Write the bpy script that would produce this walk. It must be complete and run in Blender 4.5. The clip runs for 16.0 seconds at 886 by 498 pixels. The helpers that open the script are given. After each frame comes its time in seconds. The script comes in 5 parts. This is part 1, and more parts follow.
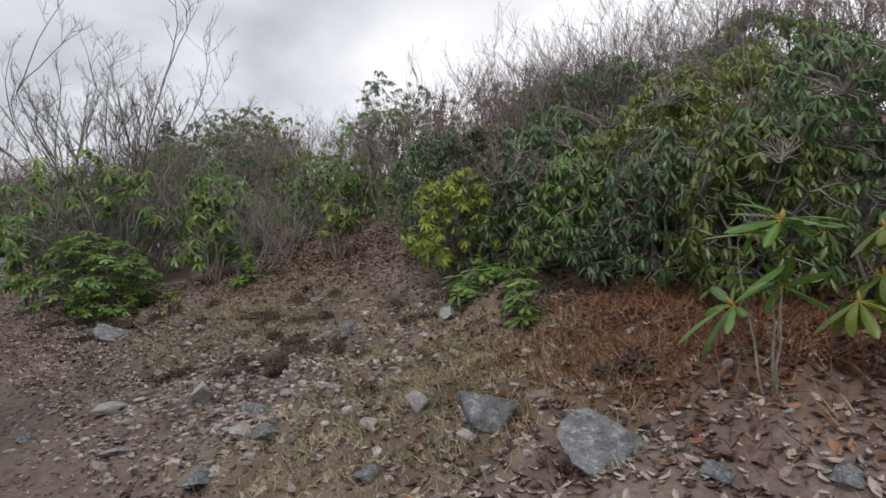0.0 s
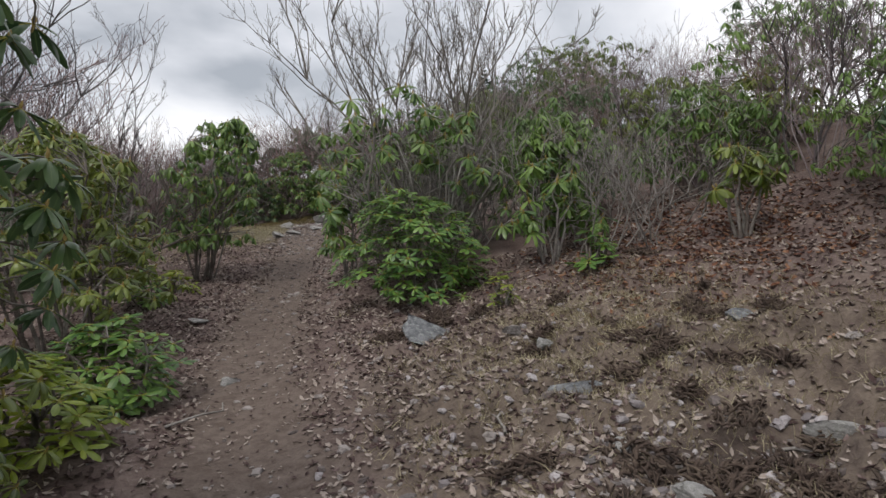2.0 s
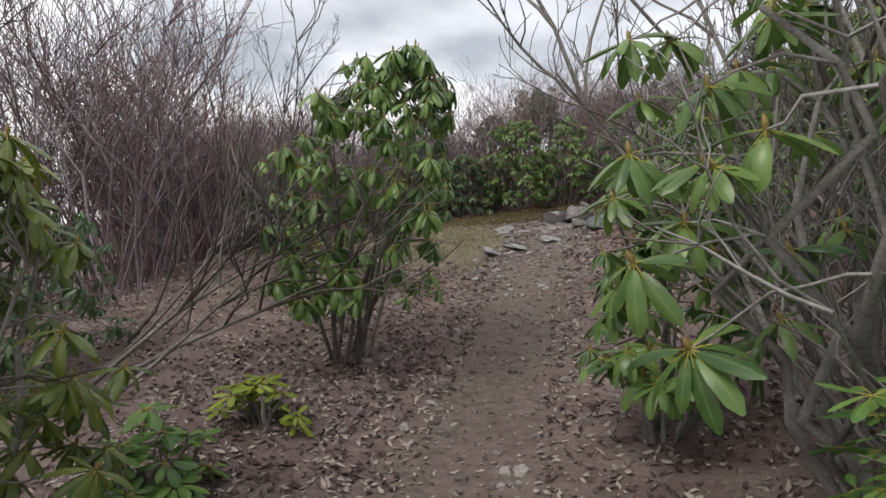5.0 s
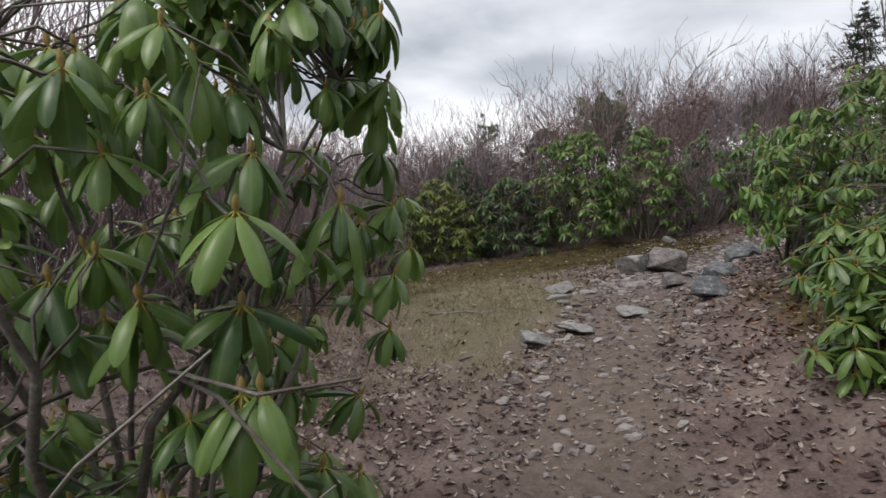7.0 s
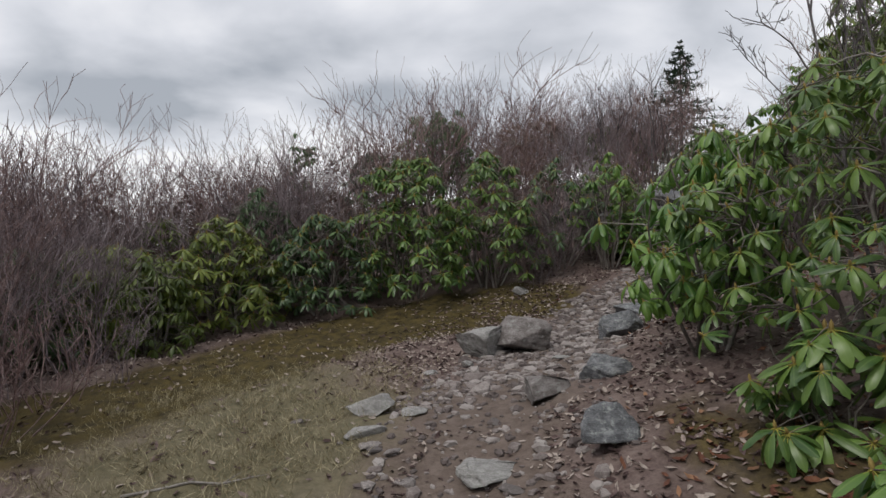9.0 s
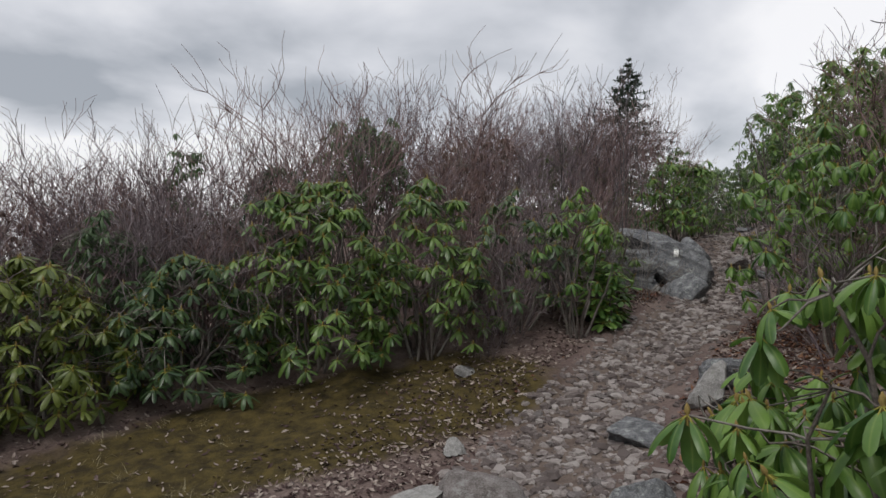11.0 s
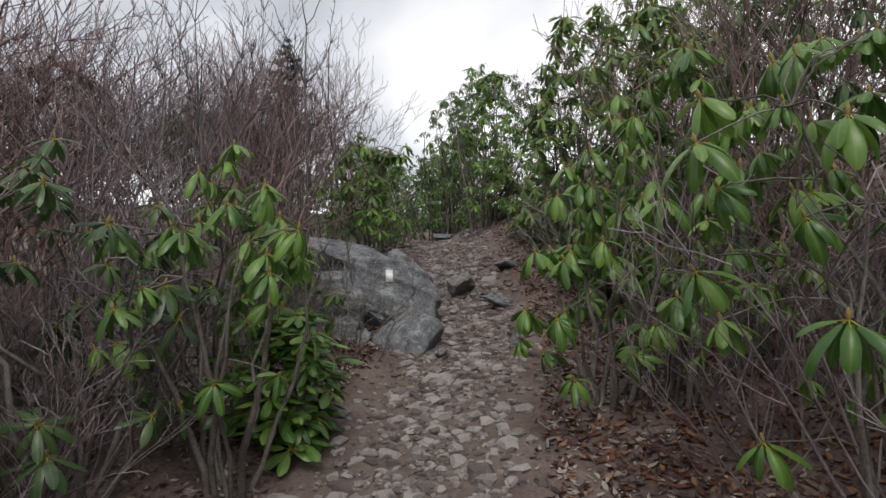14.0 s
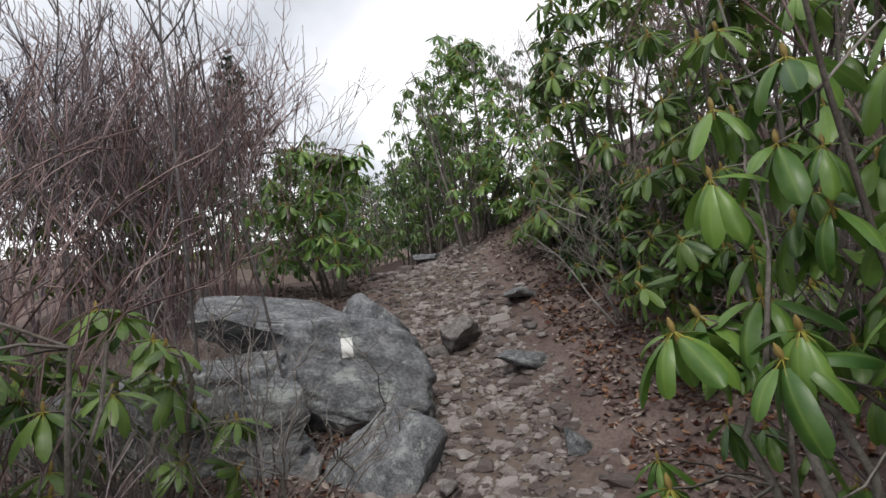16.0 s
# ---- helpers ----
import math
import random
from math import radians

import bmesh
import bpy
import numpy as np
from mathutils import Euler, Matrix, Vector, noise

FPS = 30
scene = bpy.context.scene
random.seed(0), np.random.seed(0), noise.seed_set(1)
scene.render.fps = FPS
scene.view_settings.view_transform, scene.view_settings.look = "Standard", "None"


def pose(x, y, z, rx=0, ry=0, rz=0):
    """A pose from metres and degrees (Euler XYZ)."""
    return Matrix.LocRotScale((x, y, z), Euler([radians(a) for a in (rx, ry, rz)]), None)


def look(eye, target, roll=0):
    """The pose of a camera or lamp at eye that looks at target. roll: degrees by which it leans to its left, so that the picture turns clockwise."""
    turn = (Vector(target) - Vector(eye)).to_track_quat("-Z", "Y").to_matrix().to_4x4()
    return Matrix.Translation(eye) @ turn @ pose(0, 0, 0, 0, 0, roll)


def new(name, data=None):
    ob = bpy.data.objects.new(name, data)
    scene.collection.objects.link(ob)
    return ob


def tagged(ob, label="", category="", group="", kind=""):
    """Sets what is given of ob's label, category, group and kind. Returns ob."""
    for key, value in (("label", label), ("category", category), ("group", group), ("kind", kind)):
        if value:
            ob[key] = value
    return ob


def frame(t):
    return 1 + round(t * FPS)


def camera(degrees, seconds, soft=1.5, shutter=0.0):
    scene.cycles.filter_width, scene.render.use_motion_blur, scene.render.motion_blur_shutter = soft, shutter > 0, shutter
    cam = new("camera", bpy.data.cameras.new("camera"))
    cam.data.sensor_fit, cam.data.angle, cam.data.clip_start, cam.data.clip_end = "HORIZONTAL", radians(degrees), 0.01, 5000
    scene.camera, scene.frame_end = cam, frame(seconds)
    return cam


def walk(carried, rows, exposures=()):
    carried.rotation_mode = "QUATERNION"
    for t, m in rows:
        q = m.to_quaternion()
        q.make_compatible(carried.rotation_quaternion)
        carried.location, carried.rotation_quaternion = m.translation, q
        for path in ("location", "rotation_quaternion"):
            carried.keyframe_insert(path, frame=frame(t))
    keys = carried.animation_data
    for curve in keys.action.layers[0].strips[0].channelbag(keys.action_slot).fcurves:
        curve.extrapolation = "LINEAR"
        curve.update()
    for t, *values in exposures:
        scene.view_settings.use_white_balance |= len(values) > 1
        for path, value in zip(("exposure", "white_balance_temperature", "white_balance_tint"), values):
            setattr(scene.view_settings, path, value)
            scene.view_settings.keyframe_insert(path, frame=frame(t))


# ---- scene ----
cam = camera(72.0, 16.0, soft=1.5, shutter=0.05)
PATH = [
    (0, (0.619, -0.058, 0.950), (2.031, 1.359, 0.962), -1.9),
    (0.5, (0.791, 0.456, 0.982), (1.820, 2.171, 0.949), -2.5),
    (1, (1.036, 1.033, 0.978), (1.865, 2.852, 0.914), -1.6),
    (1.5, (1.275, 1.662, 1.036), (2.092, 3.486, 0.926), -0.4),
    (2, (1.397, 2.378, 1.123), (1.984, 4.286, 1.001), -0.7),
    (2.5, (1.465, 3.093, 1.190), (1.974, 5.022, 1.055), 0.3),
    (3, (1.503, 3.899, 1.280), (1.826, 5.867, 1.131), 0.1),
    (3.5, (1.557, 4.664, 1.351), (1.817, 6.643, 1.220), 0.9),
    (4, (1.637, 5.442, 1.398), (1.797, 7.431, 1.255), 1.2),
    (4.5, (1.625, 6.226, 1.425), (1.607, 8.217, 1.229), 0.7),
    (4.7, (1.618, 6.518, 1.450), (1.566, 8.506, 1.240), 0.4),
    (6.8, (1.809, 9.391, 1.653), (1.356, 11.333, 1.500), -0.9),
    (7, (1.822, 9.639, 1.655), (1.516, 11.611, 1.519), -1.0),
    (7.5, (1.873, 10.261, 1.714), (1.749, 12.254, 1.599), -1.7),
    (8, (2.006, 10.870, 1.768), (2.065, 12.868, 1.725), -2.7),
    (8.2, (2.068, 11.100, 1.763), (2.181, 13.096, 1.724), -2.5),
    (10.3, (2.209, 13.023, 2.247), (2.500, 14.998, 2.122), 0.1),
    (10.5, (2.284, 13.265, 2.264), (2.624, 15.233, 2.162), 0.5),
    (11, (2.436, 13.857, 2.360), (2.848, 15.814, 2.304), 1.1),
    (11.5, (2.580, 14.437, 2.341), (3.250, 16.322, 2.327), 0.3),
    (12, (2.754, 15.000, 2.327), (3.579, 16.821, 2.330), -1.8),
    (12.5, (2.973, 15.611, 2.352), (3.909, 17.378, 2.329), -1.9),
    (13, (3.308, 16.099, 2.390), (4.529, 17.682, 2.326), -1.2),
    (13.5, (3.623, 16.641, 2.427), (4.913, 18.168, 2.362), 0.1),
    (14, (3.949, 17.150, 2.431), (5.323, 18.603, 2.407), 0.4),
    (14.5, (4.333, 17.703, 2.426), (5.752, 19.113, 2.409), 1.0),
    (15, (4.733, 18.142, 2.473), (6.158, 19.545, 2.464), -0.3),
    (15.5, (5.095, 18.435, 2.558), (6.517, 19.842, 2.554), -2.6),
    (16, (5.353, 18.639, 2.610), (6.771, 20.050, 2.603), -6.1),
]
EXPOSURE = [(0, 0.0), (3, 0.12), (4.5, 0.33), (7, 0.19), (8.2, -0.03), (10.3, -0.12), (11, -0.17), (12.5, 0.0), (13, 0.16), (14, 0.0), (14.5, 0.12), (16, 0.22)]
walk(cam, [(t, look(eye, target, roll)) for t, eye, target, roll in PATH], [(t, s, 6600, 8) for t, s in EXPOSURE])

from mathutils.bvhtree import BVHTree

# ---- light: a bright overcast sky over a mountain top ----
world = bpy.data.worlds.new("overcast_sky")
scene.world = world
world.use_nodes = True
wn, wl = world.node_tree.nodes, world.node_tree.links
wn.clear()


def node(nodes, kind, **values):
    n = nodes.new(kind)
    for key, value in values.items():
        n.inputs[key].default_value = value
    return n


SUN_EL, SUN_AZ = 50, 230
sky = wn.new("ShaderNodeTexSky")
sky.sky_type, sky.sun_disc = "NISHITA", False
sky.sun_elevation, sky.sun_rotation = radians(SUN_EL), radians(SUN_AZ)
coords = wn.new("ShaderNodeTexCoord")
split = wn.new("ShaderNodeSeparateXYZ")
wl.new(coords.outputs["Generated"], split.inputs[0])
lift = wn.new("ShaderNodeMath")
lift.operation = "ADD"
lift.inputs[1].default_value = 0.35
high = wn.new("ShaderNodeMath")
high.operation = "ABSOLUTE"
wl.new(split.outputs["Z"], high.inputs[0])
wl.new(high.outputs[0], lift.inputs[0])
flat = wn.new("ShaderNodeVectorMath")
flat.operation = "DIVIDE"
spread = wn.new("ShaderNodeCombineXYZ")
for axis in "XYZ":
    wl.new(lift.outputs[0], spread.inputs[axis])
wl.new(coords.outputs["Generated"], flat.inputs[0])
wl.new(spread.outputs[0], flat.inputs[1])
shift = node(wn, "ShaderNodeMapping", Location=(3.1, 7.4, 0.0), Scale=(0.8, 0.8, 0.8))
wl.new(flat.outputs[0], shift.inputs[0])
billow = node(wn, "ShaderNodeTexNoise", Scale=1.35, Detail=7.0, Roughness=0.45, Distortion=0.2)
wl.new(shift.outputs[0], billow.inputs["Vector"])
tones = wn.new("ShaderNodeValToRGB")
tones.color_ramp.elements[0].position, tones.color_ramp.elements[0].color = 0.36, (0.385, 0.41, 0.465, 1)
tones.color_ramp.elements[1].position, tones.color_ramp.elements[1].color = 0.53, (0.96, 0.955, 1.0, 1)
mid = tones.color_ramp.elements.new(0.44)
mid.color = (0.67, 0.685, 0.75, 1)
# the cloud sheet thins towards the horizon
thin = wn.new("ShaderNodeMapRange")
thin.inputs["From Min"].default_value, thin.inputs["From Max"].default_value = 0.42, 0.05
thin.inputs["To Min"].default_value, thin.inputs["To Max"].default_value = -0.02, 0.085
wl.new(high.outputs[0], thin.inputs["Value"])
thick = wn.new("ShaderNodeMath")
thick.operation = "ADD"
wl.new(billow.outputs["Fac"], thick.inputs[0])
wl.new(thin.outputs[0], thick.inputs[1])
wl.new(thick.outputs[0], tones.inputs[0])
clouds = node(wn, "ShaderNodeBackground", Strength=1.15)
wl.new(tones.outputs[0], clouds.inputs["Color"])
clear = node(wn, "ShaderNodeBackground", Strength=0.1)
wl.new(sky.outputs[0], clear.inputs["Color"])
cover = node(wn, "ShaderNodeMixShader", Fac=0.92)
wl.new(clear.outputs[0], cover.inputs[1])
wl.new(clouds.outputs[0], cover.inputs[2])
sky_out = wn.new("ShaderNodeOutputWorld")
wl.new(cover.outputs[0], sky_out.inputs[0])

sun = new("sun", bpy.data.lights.new("sun", "SUN"))
sun.data.energy, sun.data.angle, sun.data.color = 1.4, radians(25), (1.0, 0.96, 0.90)
sun.matrix_world = look((0, 0, 30), (30 * math.sin(radians(SUN_AZ)) * -0.84, 30 * math.cos(radians(SUN_AZ)) * -0.84, -6))


# ---- materials ----
def surface(name, colours, scale=6.0, fine=60.0, rough=0.8, bump=0.3, vary=0.0, islands=False, objects=False, spec=0.3, distance=0.02):
    """A two-scale procedural surface: a ramp over coarse and fine noise, shifted per piece where asked."""
    m = bpy.data.materials.new(name)
    m.use_nodes = True
    n, l = m.node_tree.nodes, m.node_tree.links
    b = n["Principled BSDF"]
    b.inputs["Roughness"].default_value = rough
    b.inputs["Specular IOR Level"].default_value = spec
    place = n.new("ShaderNodeTexCoord")
    coarse = node(n, "ShaderNodeTexNoise", Scale=scale, Detail=5.0, Roughness=0.6)
    grain = node(n, "ShaderNodeTexNoise", Scale=fine, Detail=4.0, Roughness=0.65)
    for t in (coarse, grain):
        l.new(place.outputs["Object"], t.inputs["Vector"])
    total = n.new("ShaderNodeMath")
    total.operation = "MULTIPLY_ADD"
    total.inputs[1].default_value = 0.55
    half = n.new("ShaderNodeMath")
    half.operation = "MULTIPLY"
    half.inputs[1].default_value = 0.45
    l.new(grain.outputs["Fac"], half.inputs[0])
    l.new(coarse.outputs["Fac"], total.inputs[0])
    l.new(half.outputs[0], total.inputs[2])
    value = total
    if islands or objects:
        chance = n.new("ShaderNodeNewGeometry").outputs["Random Per Island"] if islands else n.new("ShaderNodeObjectInfo").outputs["Random"]
        moved = n.new("ShaderNodeMath")
        moved.operation = "MULTIPLY_ADD"
        moved.inputs[1].default_value = vary
        l.new(chance, moved.inputs[0])
        off = n.new("ShaderNodeMath")
        off.operation = "SUBTRACT"
        off.inputs[1].default_value = vary / 2
        l.new(total.outputs[0], off.inputs[0])
        l.new(off.outputs[0], moved.inputs[2])
        value = moved
    ramp = n.new("ShaderNodeValToRGB")
    e = ramp.color_ramp.elements
    while len(e) < len(colours):
        e.new(0.5)
    for i, c in enumerate(colours):
        e[i].position, e[i].color = 0.35 + 0.30 * i / max(1, len(colours) - 1), (*c, 1)
    l.new(value.outputs[0], ramp.inputs[0])
    l.new(ramp.outputs[0], b.inputs["Base Color"])
    if bump:
        relief = node(n, "ShaderNodeBump", Strength=bump, Distance=distance)
        l.new(total.outputs[0], relief.inputs["Height"])
        l.new(relief.outputs[0], b.inputs["Normal"])
    return m


def leaf_material(name, dark, light, rib, rough=0.36, objects=True):
    """Leathery evergreen leaf: tone by piece, paler midrib from the leaf's own rib line."""
    m = bpy.data.materials.new(name)
    m.use_nodes = True
    n, l = m.node_tree.nodes, m.node_tree.links
    b = n["Principled BSDF"]
    b.inputs["Roughness"].default_value = rough
    b.inputs["Specular IOR Level"].default_value = 0.55
    a = n.new("ShaderNodeNewGeometry").outputs["Random Per Island"]
    o = n.new("ShaderNodeObjectInfo").outputs["Random"]
    place = n.new("ShaderNodeTexCoord")
    spots = node(n, "ShaderNodeTexNoise", Scale=22.0, Detail=4.0)
    l.new(place.outputs["Object"], spots.inputs["Vector"])
    add = n.new("ShaderNodeMath")
    add.operation = "ADD"
    l.new(a, add.inputs[0])
    l.new(o, add.inputs[1])
    more = n.new("ShaderNodeMath")
    more.operation = "ADD"
    l.new(add.outputs[0], more.inputs[0])
    l.new(spots.outputs["Fac"], more.inputs[1])
    third = n.new("ShaderNodeMath")
    third.operation = "DIVIDE"
    third.inputs[1].default_value = 3.0
    l.new(more.outputs[0], third.inputs[0])
    ramp = n.new("ShaderNodeValToRGB")
    ramp.color_ramp.elements[0].position, ramp.color_ramp.elements[0].color = 0.27, (*dark, 1)
    ramp.color_ramp.elements[1].position, ramp.color_ramp.elements[1].color = 0.73, (*light, 1)
    l.new(third.outputs[0], ramp.inputs[0])
    line = n.new("ShaderNodeAttribute")
    line.attribute_name = "rib"
    sharp = n.new("ShaderNodeMath")
    sharp.operation = "POWER"
    sharp.inputs[1].default_value = 9.0
    l.new(line.outputs["Fac"], sharp.inputs[0])
    soft = n.new("ShaderNodeMath")
    soft.operation = "MULTIPLY"
    soft.inputs[1].default_value = 0.38
    l.new(sharp.outputs[0], soft.inputs[0])
    mix = n.new("ShaderNodeMix")
    mix.data_type = "RGBA"
    l.new(soft.outputs[0], mix.inputs[0])
    l.new(ramp.outputs[0], mix.inputs[6])
    mix.inputs[7].default_value = (*rib, 1)
    l.new(mix.outputs[2], b.inputs["Base Color"])
    through_light = n.new("ShaderNodeBsdfTranslucent")
    l.new(mix.outputs[2], through_light.inputs["Color"])
    blend = node(n, "ShaderNodeMixShader", Fac=0.28)
    l.new(b.outputs[0], blend.inputs[1])
    l.new(through_light.outputs[0], blend.inputs[2])
    l.new(blend.outputs[0], n["Material Output"].inputs["Surface"])
    relief = node(n, "ShaderNodeBump", Strength=0.25, Distance=0.004)
    l.new(spots.outputs["Fac"], relief.inputs["Height"])
    l.new(relief.outputs[0], b.inputs["Normal"])
    return m


LEAF = leaf_material("rhododendron_leaf", (0.040, 0.092, 0.022), (0.175, 0.275, 0.062), (0.23, 0.32, 0.11))
LEAF_DARK = leaf_material("dark_rhododendron_leaf", (0.026, 0.060, 0.024), (0.095, 0.16, 0.056), (0.18, 0.26, 0.10))
LEAF_OLIVE = leaf_material("olive_rhododendron_leaf", (0.055, 0.088, 0.016), (0.20, 0.245, 0.045), (0.27, 0.31, 0.08))
LEAF_FRESH = leaf_material("fresh_green_leaf", (0.045, 0.118, 0.024), (0.185, 0.315, 0.062), (0.31, 0.42, 0.11))
LEAF_YELLOW = leaf_material("yellow_green_leaf", (0.115, 0.175, 0.014), (0.29, 0.345, 0.035), (0.33, 0.38, 0.08))
LEAF_BROWN = leaf_material("brown_withered_leaf", (0.075, 0.043, 0.036), (0.19, 0.12, 0.095), (0.22, 0.15, 0.12), rough=0.7)
PETIOLE = surface("yellow_petiole", [(0.24, 0.22, 0.04), (0.36, 0.33, 0.07)], 30, 200, 0.6, 0)
BUD = surface("brown_bud", [(0.22, 0.15, 0.05), (0.36, 0.27, 0.09)], 60, 300, 0.6, 0.1)
STEM = surface("grey_stem_bark", [(0.085, 0.07, 0.062), (0.16, 0.14, 0.125), (0.27, 0.25, 0.23)], 9, 90, 0.9, 0.5, 0.25, islands=True)
STEM_PALE = surface("pale_grey_bark", [(0.13, 0.115, 0.105), (0.24, 0.22, 0.205), (0.36, 0.34, 0.32)], 9, 90, 0.9, 0.5, 0.25, islands=True)
BARK_PURPLE = surface("purple_brown_twig", [(0.12, 0.092, 0.10), (0.232, 0.186, 0.196), (0.355, 0.305, 0.315)], 5, 70, 0.9, 0.3, 0.35, islands=True)
BARK_RED = surface("reddish_twig", [(0.132, 0.084, 0.082), (0.24, 0.163, 0.158), (0.35, 0.262, 0.252)], 5, 70, 0.9, 0.3, 0.35, islands=True)
BARK_DARK = surface("dark_tree_bark", [(0.05, 0.042, 0.045), (0.10, 0.088, 0.09), (0.18, 0.165, 0.165)], 6, 60, 0.95, 0.6, 0.2, islands=True)
NEEDLE = surface("spruce_needle", [(0.022, 0.042, 0.026), (0.05, 0.082, 0.05)], 8, 60, 0.7, 0.2, 0.3, islands=True)
STONE = surface("pale_path_stone", [(0.13, 0.115, 0.112), (0.235, 0.21, 0.204), (0.37, 0.34, 0.325)], 7, 60, 0.9, 0.5, 0.45, objects=True)
GRAVEL = surface("path_gravel", [(0.11, 0.09, 0.086), (0.195, 0.166, 0.158), (0.31, 0.28, 0.268)], 9, 90, 0.95, 0.4, 0.45, islands=True)
CHIP = surface("pale_stone_chip", [(0.17, 0.15, 0.155), (0.28, 0.255, 0.262), (0.42, 0.39, 0.40)], 9, 90, 0.9, 0.4, 0.45, islands=True)
LITTER = surface("dead_leaf", [(0.065, 0.04, 0.038), (0.15, 0.106, 0.10), (0.235, 0.182, 0.165), (0.36, 0.305, 0.27)], 3, 60, 0.85, 0.2, 0.7, islands=True)
LITTER_RED = surface("russet_dead_leaf", [(0.10, 0.04, 0.025), (0.19, 0.085, 0.05), (0.27, 0.15, 0.09)], 3, 60, 0.85, 0.2, 0.7, islands=True)
STRAW = surface("dry_grass", [(0.16, 0.13, 0.075), (0.28, 0.24, 0.145), (0.42, 0.375, 0.25)], 3, 40, 0.9, 0.1, 0.6, islands=True)
TURF = surface("torn_turf", [(0.04, 0.028, 0.024), (0.09, 0.065, 0.054), (0.16, 0.125, 0.095)], 12, 80, 1.0, 0.8)
PAINT = surface("white_blaze_paint", [(0.72, 0.72, 0.70), (0.88, 0.88, 0.86)], 12, 90, 0.7, 0.2)


def boulder_material(name, low, midtone, high_tone, lichen):
    m = surface(name, [low, midtone, high_tone], 3.2, 26, 0.92, 0.6, distance=0.03)
    n, l = m.node_tree.nodes, m.node_tree.links
    b = n["Principled BSDF"]
    base = b.inputs["Base Color"].links[0].from_socket
    place = n.new("ShaderNodeTexCoord")
    blotch = node(n, "ShaderNodeTexNoise", Scale=4.0, Detail=9.0, Roughness=0.78)
    l.new(place.outputs["Object"], blotch.inputs["Vector"])
    edge = n.new("ShaderNodeValToRGB")
    edge.color_ramp.elements[0].position, edge.color_ramp.elements[1].position = 0.53, 0.62
    l.new(blotch.outputs["Fac"], edge.inputs[0])
    mix = n.new("ShaderNodeMix")
    mix.data_type = "RGBA"
    l.new(edge.outputs[0], mix.inputs[0])
    l.new(base, mix.inputs[6])
    mix.inputs[7].default_value = (*lichen, 1)
    l.new(mix.outputs[2], b.inputs["Base Color"])
    return m


ROCK = boulder_material("grey_schist", (0.05, 0.052, 0.057), (0.145, 0.149, 0.16), (0.29, 0.296, 0.31), (0.34, 0.36, 0.35))
ROCK_PALE = boulder_material("pale_schist", (0.17, 0.165, 0.16), (0.32, 0.312, 0.305), (0.47, 0.46, 0.45), (0.26, 0.26, 0.24))
ROCK_DARK = boulder_material("dark_earthy_schist", (0.075, 0.065, 0.06), (0.18, 0.16, 0.155), (0.31, 0.29, 0.285), (0.29, 0.29, 0.28))

# ---- lie of the land ----
TRAIL = [(0.2, -3), (0.4, -0.5), (1.05, 1.8), (1.35, 4.5), (1.32, 6.8), (1.5, 8.6), (1.75, 10.6), (2.0, 12.2), (2.35, 14), (2.9, 15.6),
         (3.7, 17.0), (4.6, 18.2), (5.8, 19.3), (7.3, 20.45), (8.5, 21.7), (9.6, 23.1), (10.7, 24.7), (11.1, 26.4), (10.6, 29)]
LAND = [(0.5, -0.3, -0.45), (1.1, 2.0, -0.33), (1.37, 4.5, -0.12), (1.3, 6.8, -0.02), (1.45, 10.6, 0.17), (1.8, 12.2, 0.38), (1.8, 13.9, 0.72),
        (2.1, 15.5, 0.82), (2.9, 16.6, 0.88), (3.5, 17.8, 0.88), (4.6, 18.8, 1.1), (7.0, 20.3, 1.55), (8.5, 21.6, 1.92), (11.3, 25.0, 2.55),
        (2.3, 4.0, 0.02), (3.3, 3.6, 0.26), (3.1, 5.5, 0.22), (4.1, 6.8, 0.66), (5.2, 6.2, 0.85), (4.1, 2.9, 0.55), (2.2, 1.4, 0.08),
        (3.0, 0.8, 0.45), (6.5, 3.0, 1.75), (8.8, 2.0, 2.8), (8.2, 6.8, 2.3), (9.5, 11, 3.0), (9.2, 15.2, 3.1), (11.2, 18.8, 3.8), (13.2, 22.8, 4.2), (-1.0, 5.0, -0.05), (-0.5, 10.5, 0.3), (-2.5, 14, 0.4), (0.5, 18.8, 0.72), (3.1, 14.8, 0.96),
        (5.0, 14.0, 1.5), (5.3, 17.4, 1.28), (8.3, 18.5, 2.1), (3.8, 19.4, 1.1), (3.0, 22.5, 1.2),
        (13, 28, 2.6), (10, 27.5, 2.4), (15.5, 31, 2.5), (12.5, 33, 2.3), (-2, 22, 0.25), (1, 24.5, 0.6), (4.2, 27.5, 1.2), (-4, 17, 0.05), (-4, 11, -0.3), (-4, 21, 0.1), (-3, 25, 0.1)]
lx = np.array(LAND)


def plane(x, y):
    return 0.105 * y - 0.5 + 0.13 * (x - 1.2)


gaps = np.hypot(lx[:, None, 0] - lx[None, :, 0], lx[:, None, 1] - lx[None, :, 1])
weights = np.linalg.solve(np.exp(-(gaps / 2.6) ** 2) + 0.12 * np.eye(len(lx)), lx[:, 2] - plane(lx[:, 0], lx[:, 1]))


def trail_gap(x, y):
    """Distance to the middle of the trail, for arrays."""
    return line_gap(x, y, TRAIL)


def line_gap(x, y, line):
    best = np.full(np.shape(x), 1e9)
    for (ax, ay), (bx, by) in zip(line, line[1:]):
        dx, dy = bx - ax, by - ay
        u = np.clip(((x - ax) * dx + (y - ay) * dy) / (dx * dx + dy * dy), 0, 1)
        best = np.minimum(best, np.hypot(x - ax - u * dx, y - ay - u * dy))
    return best


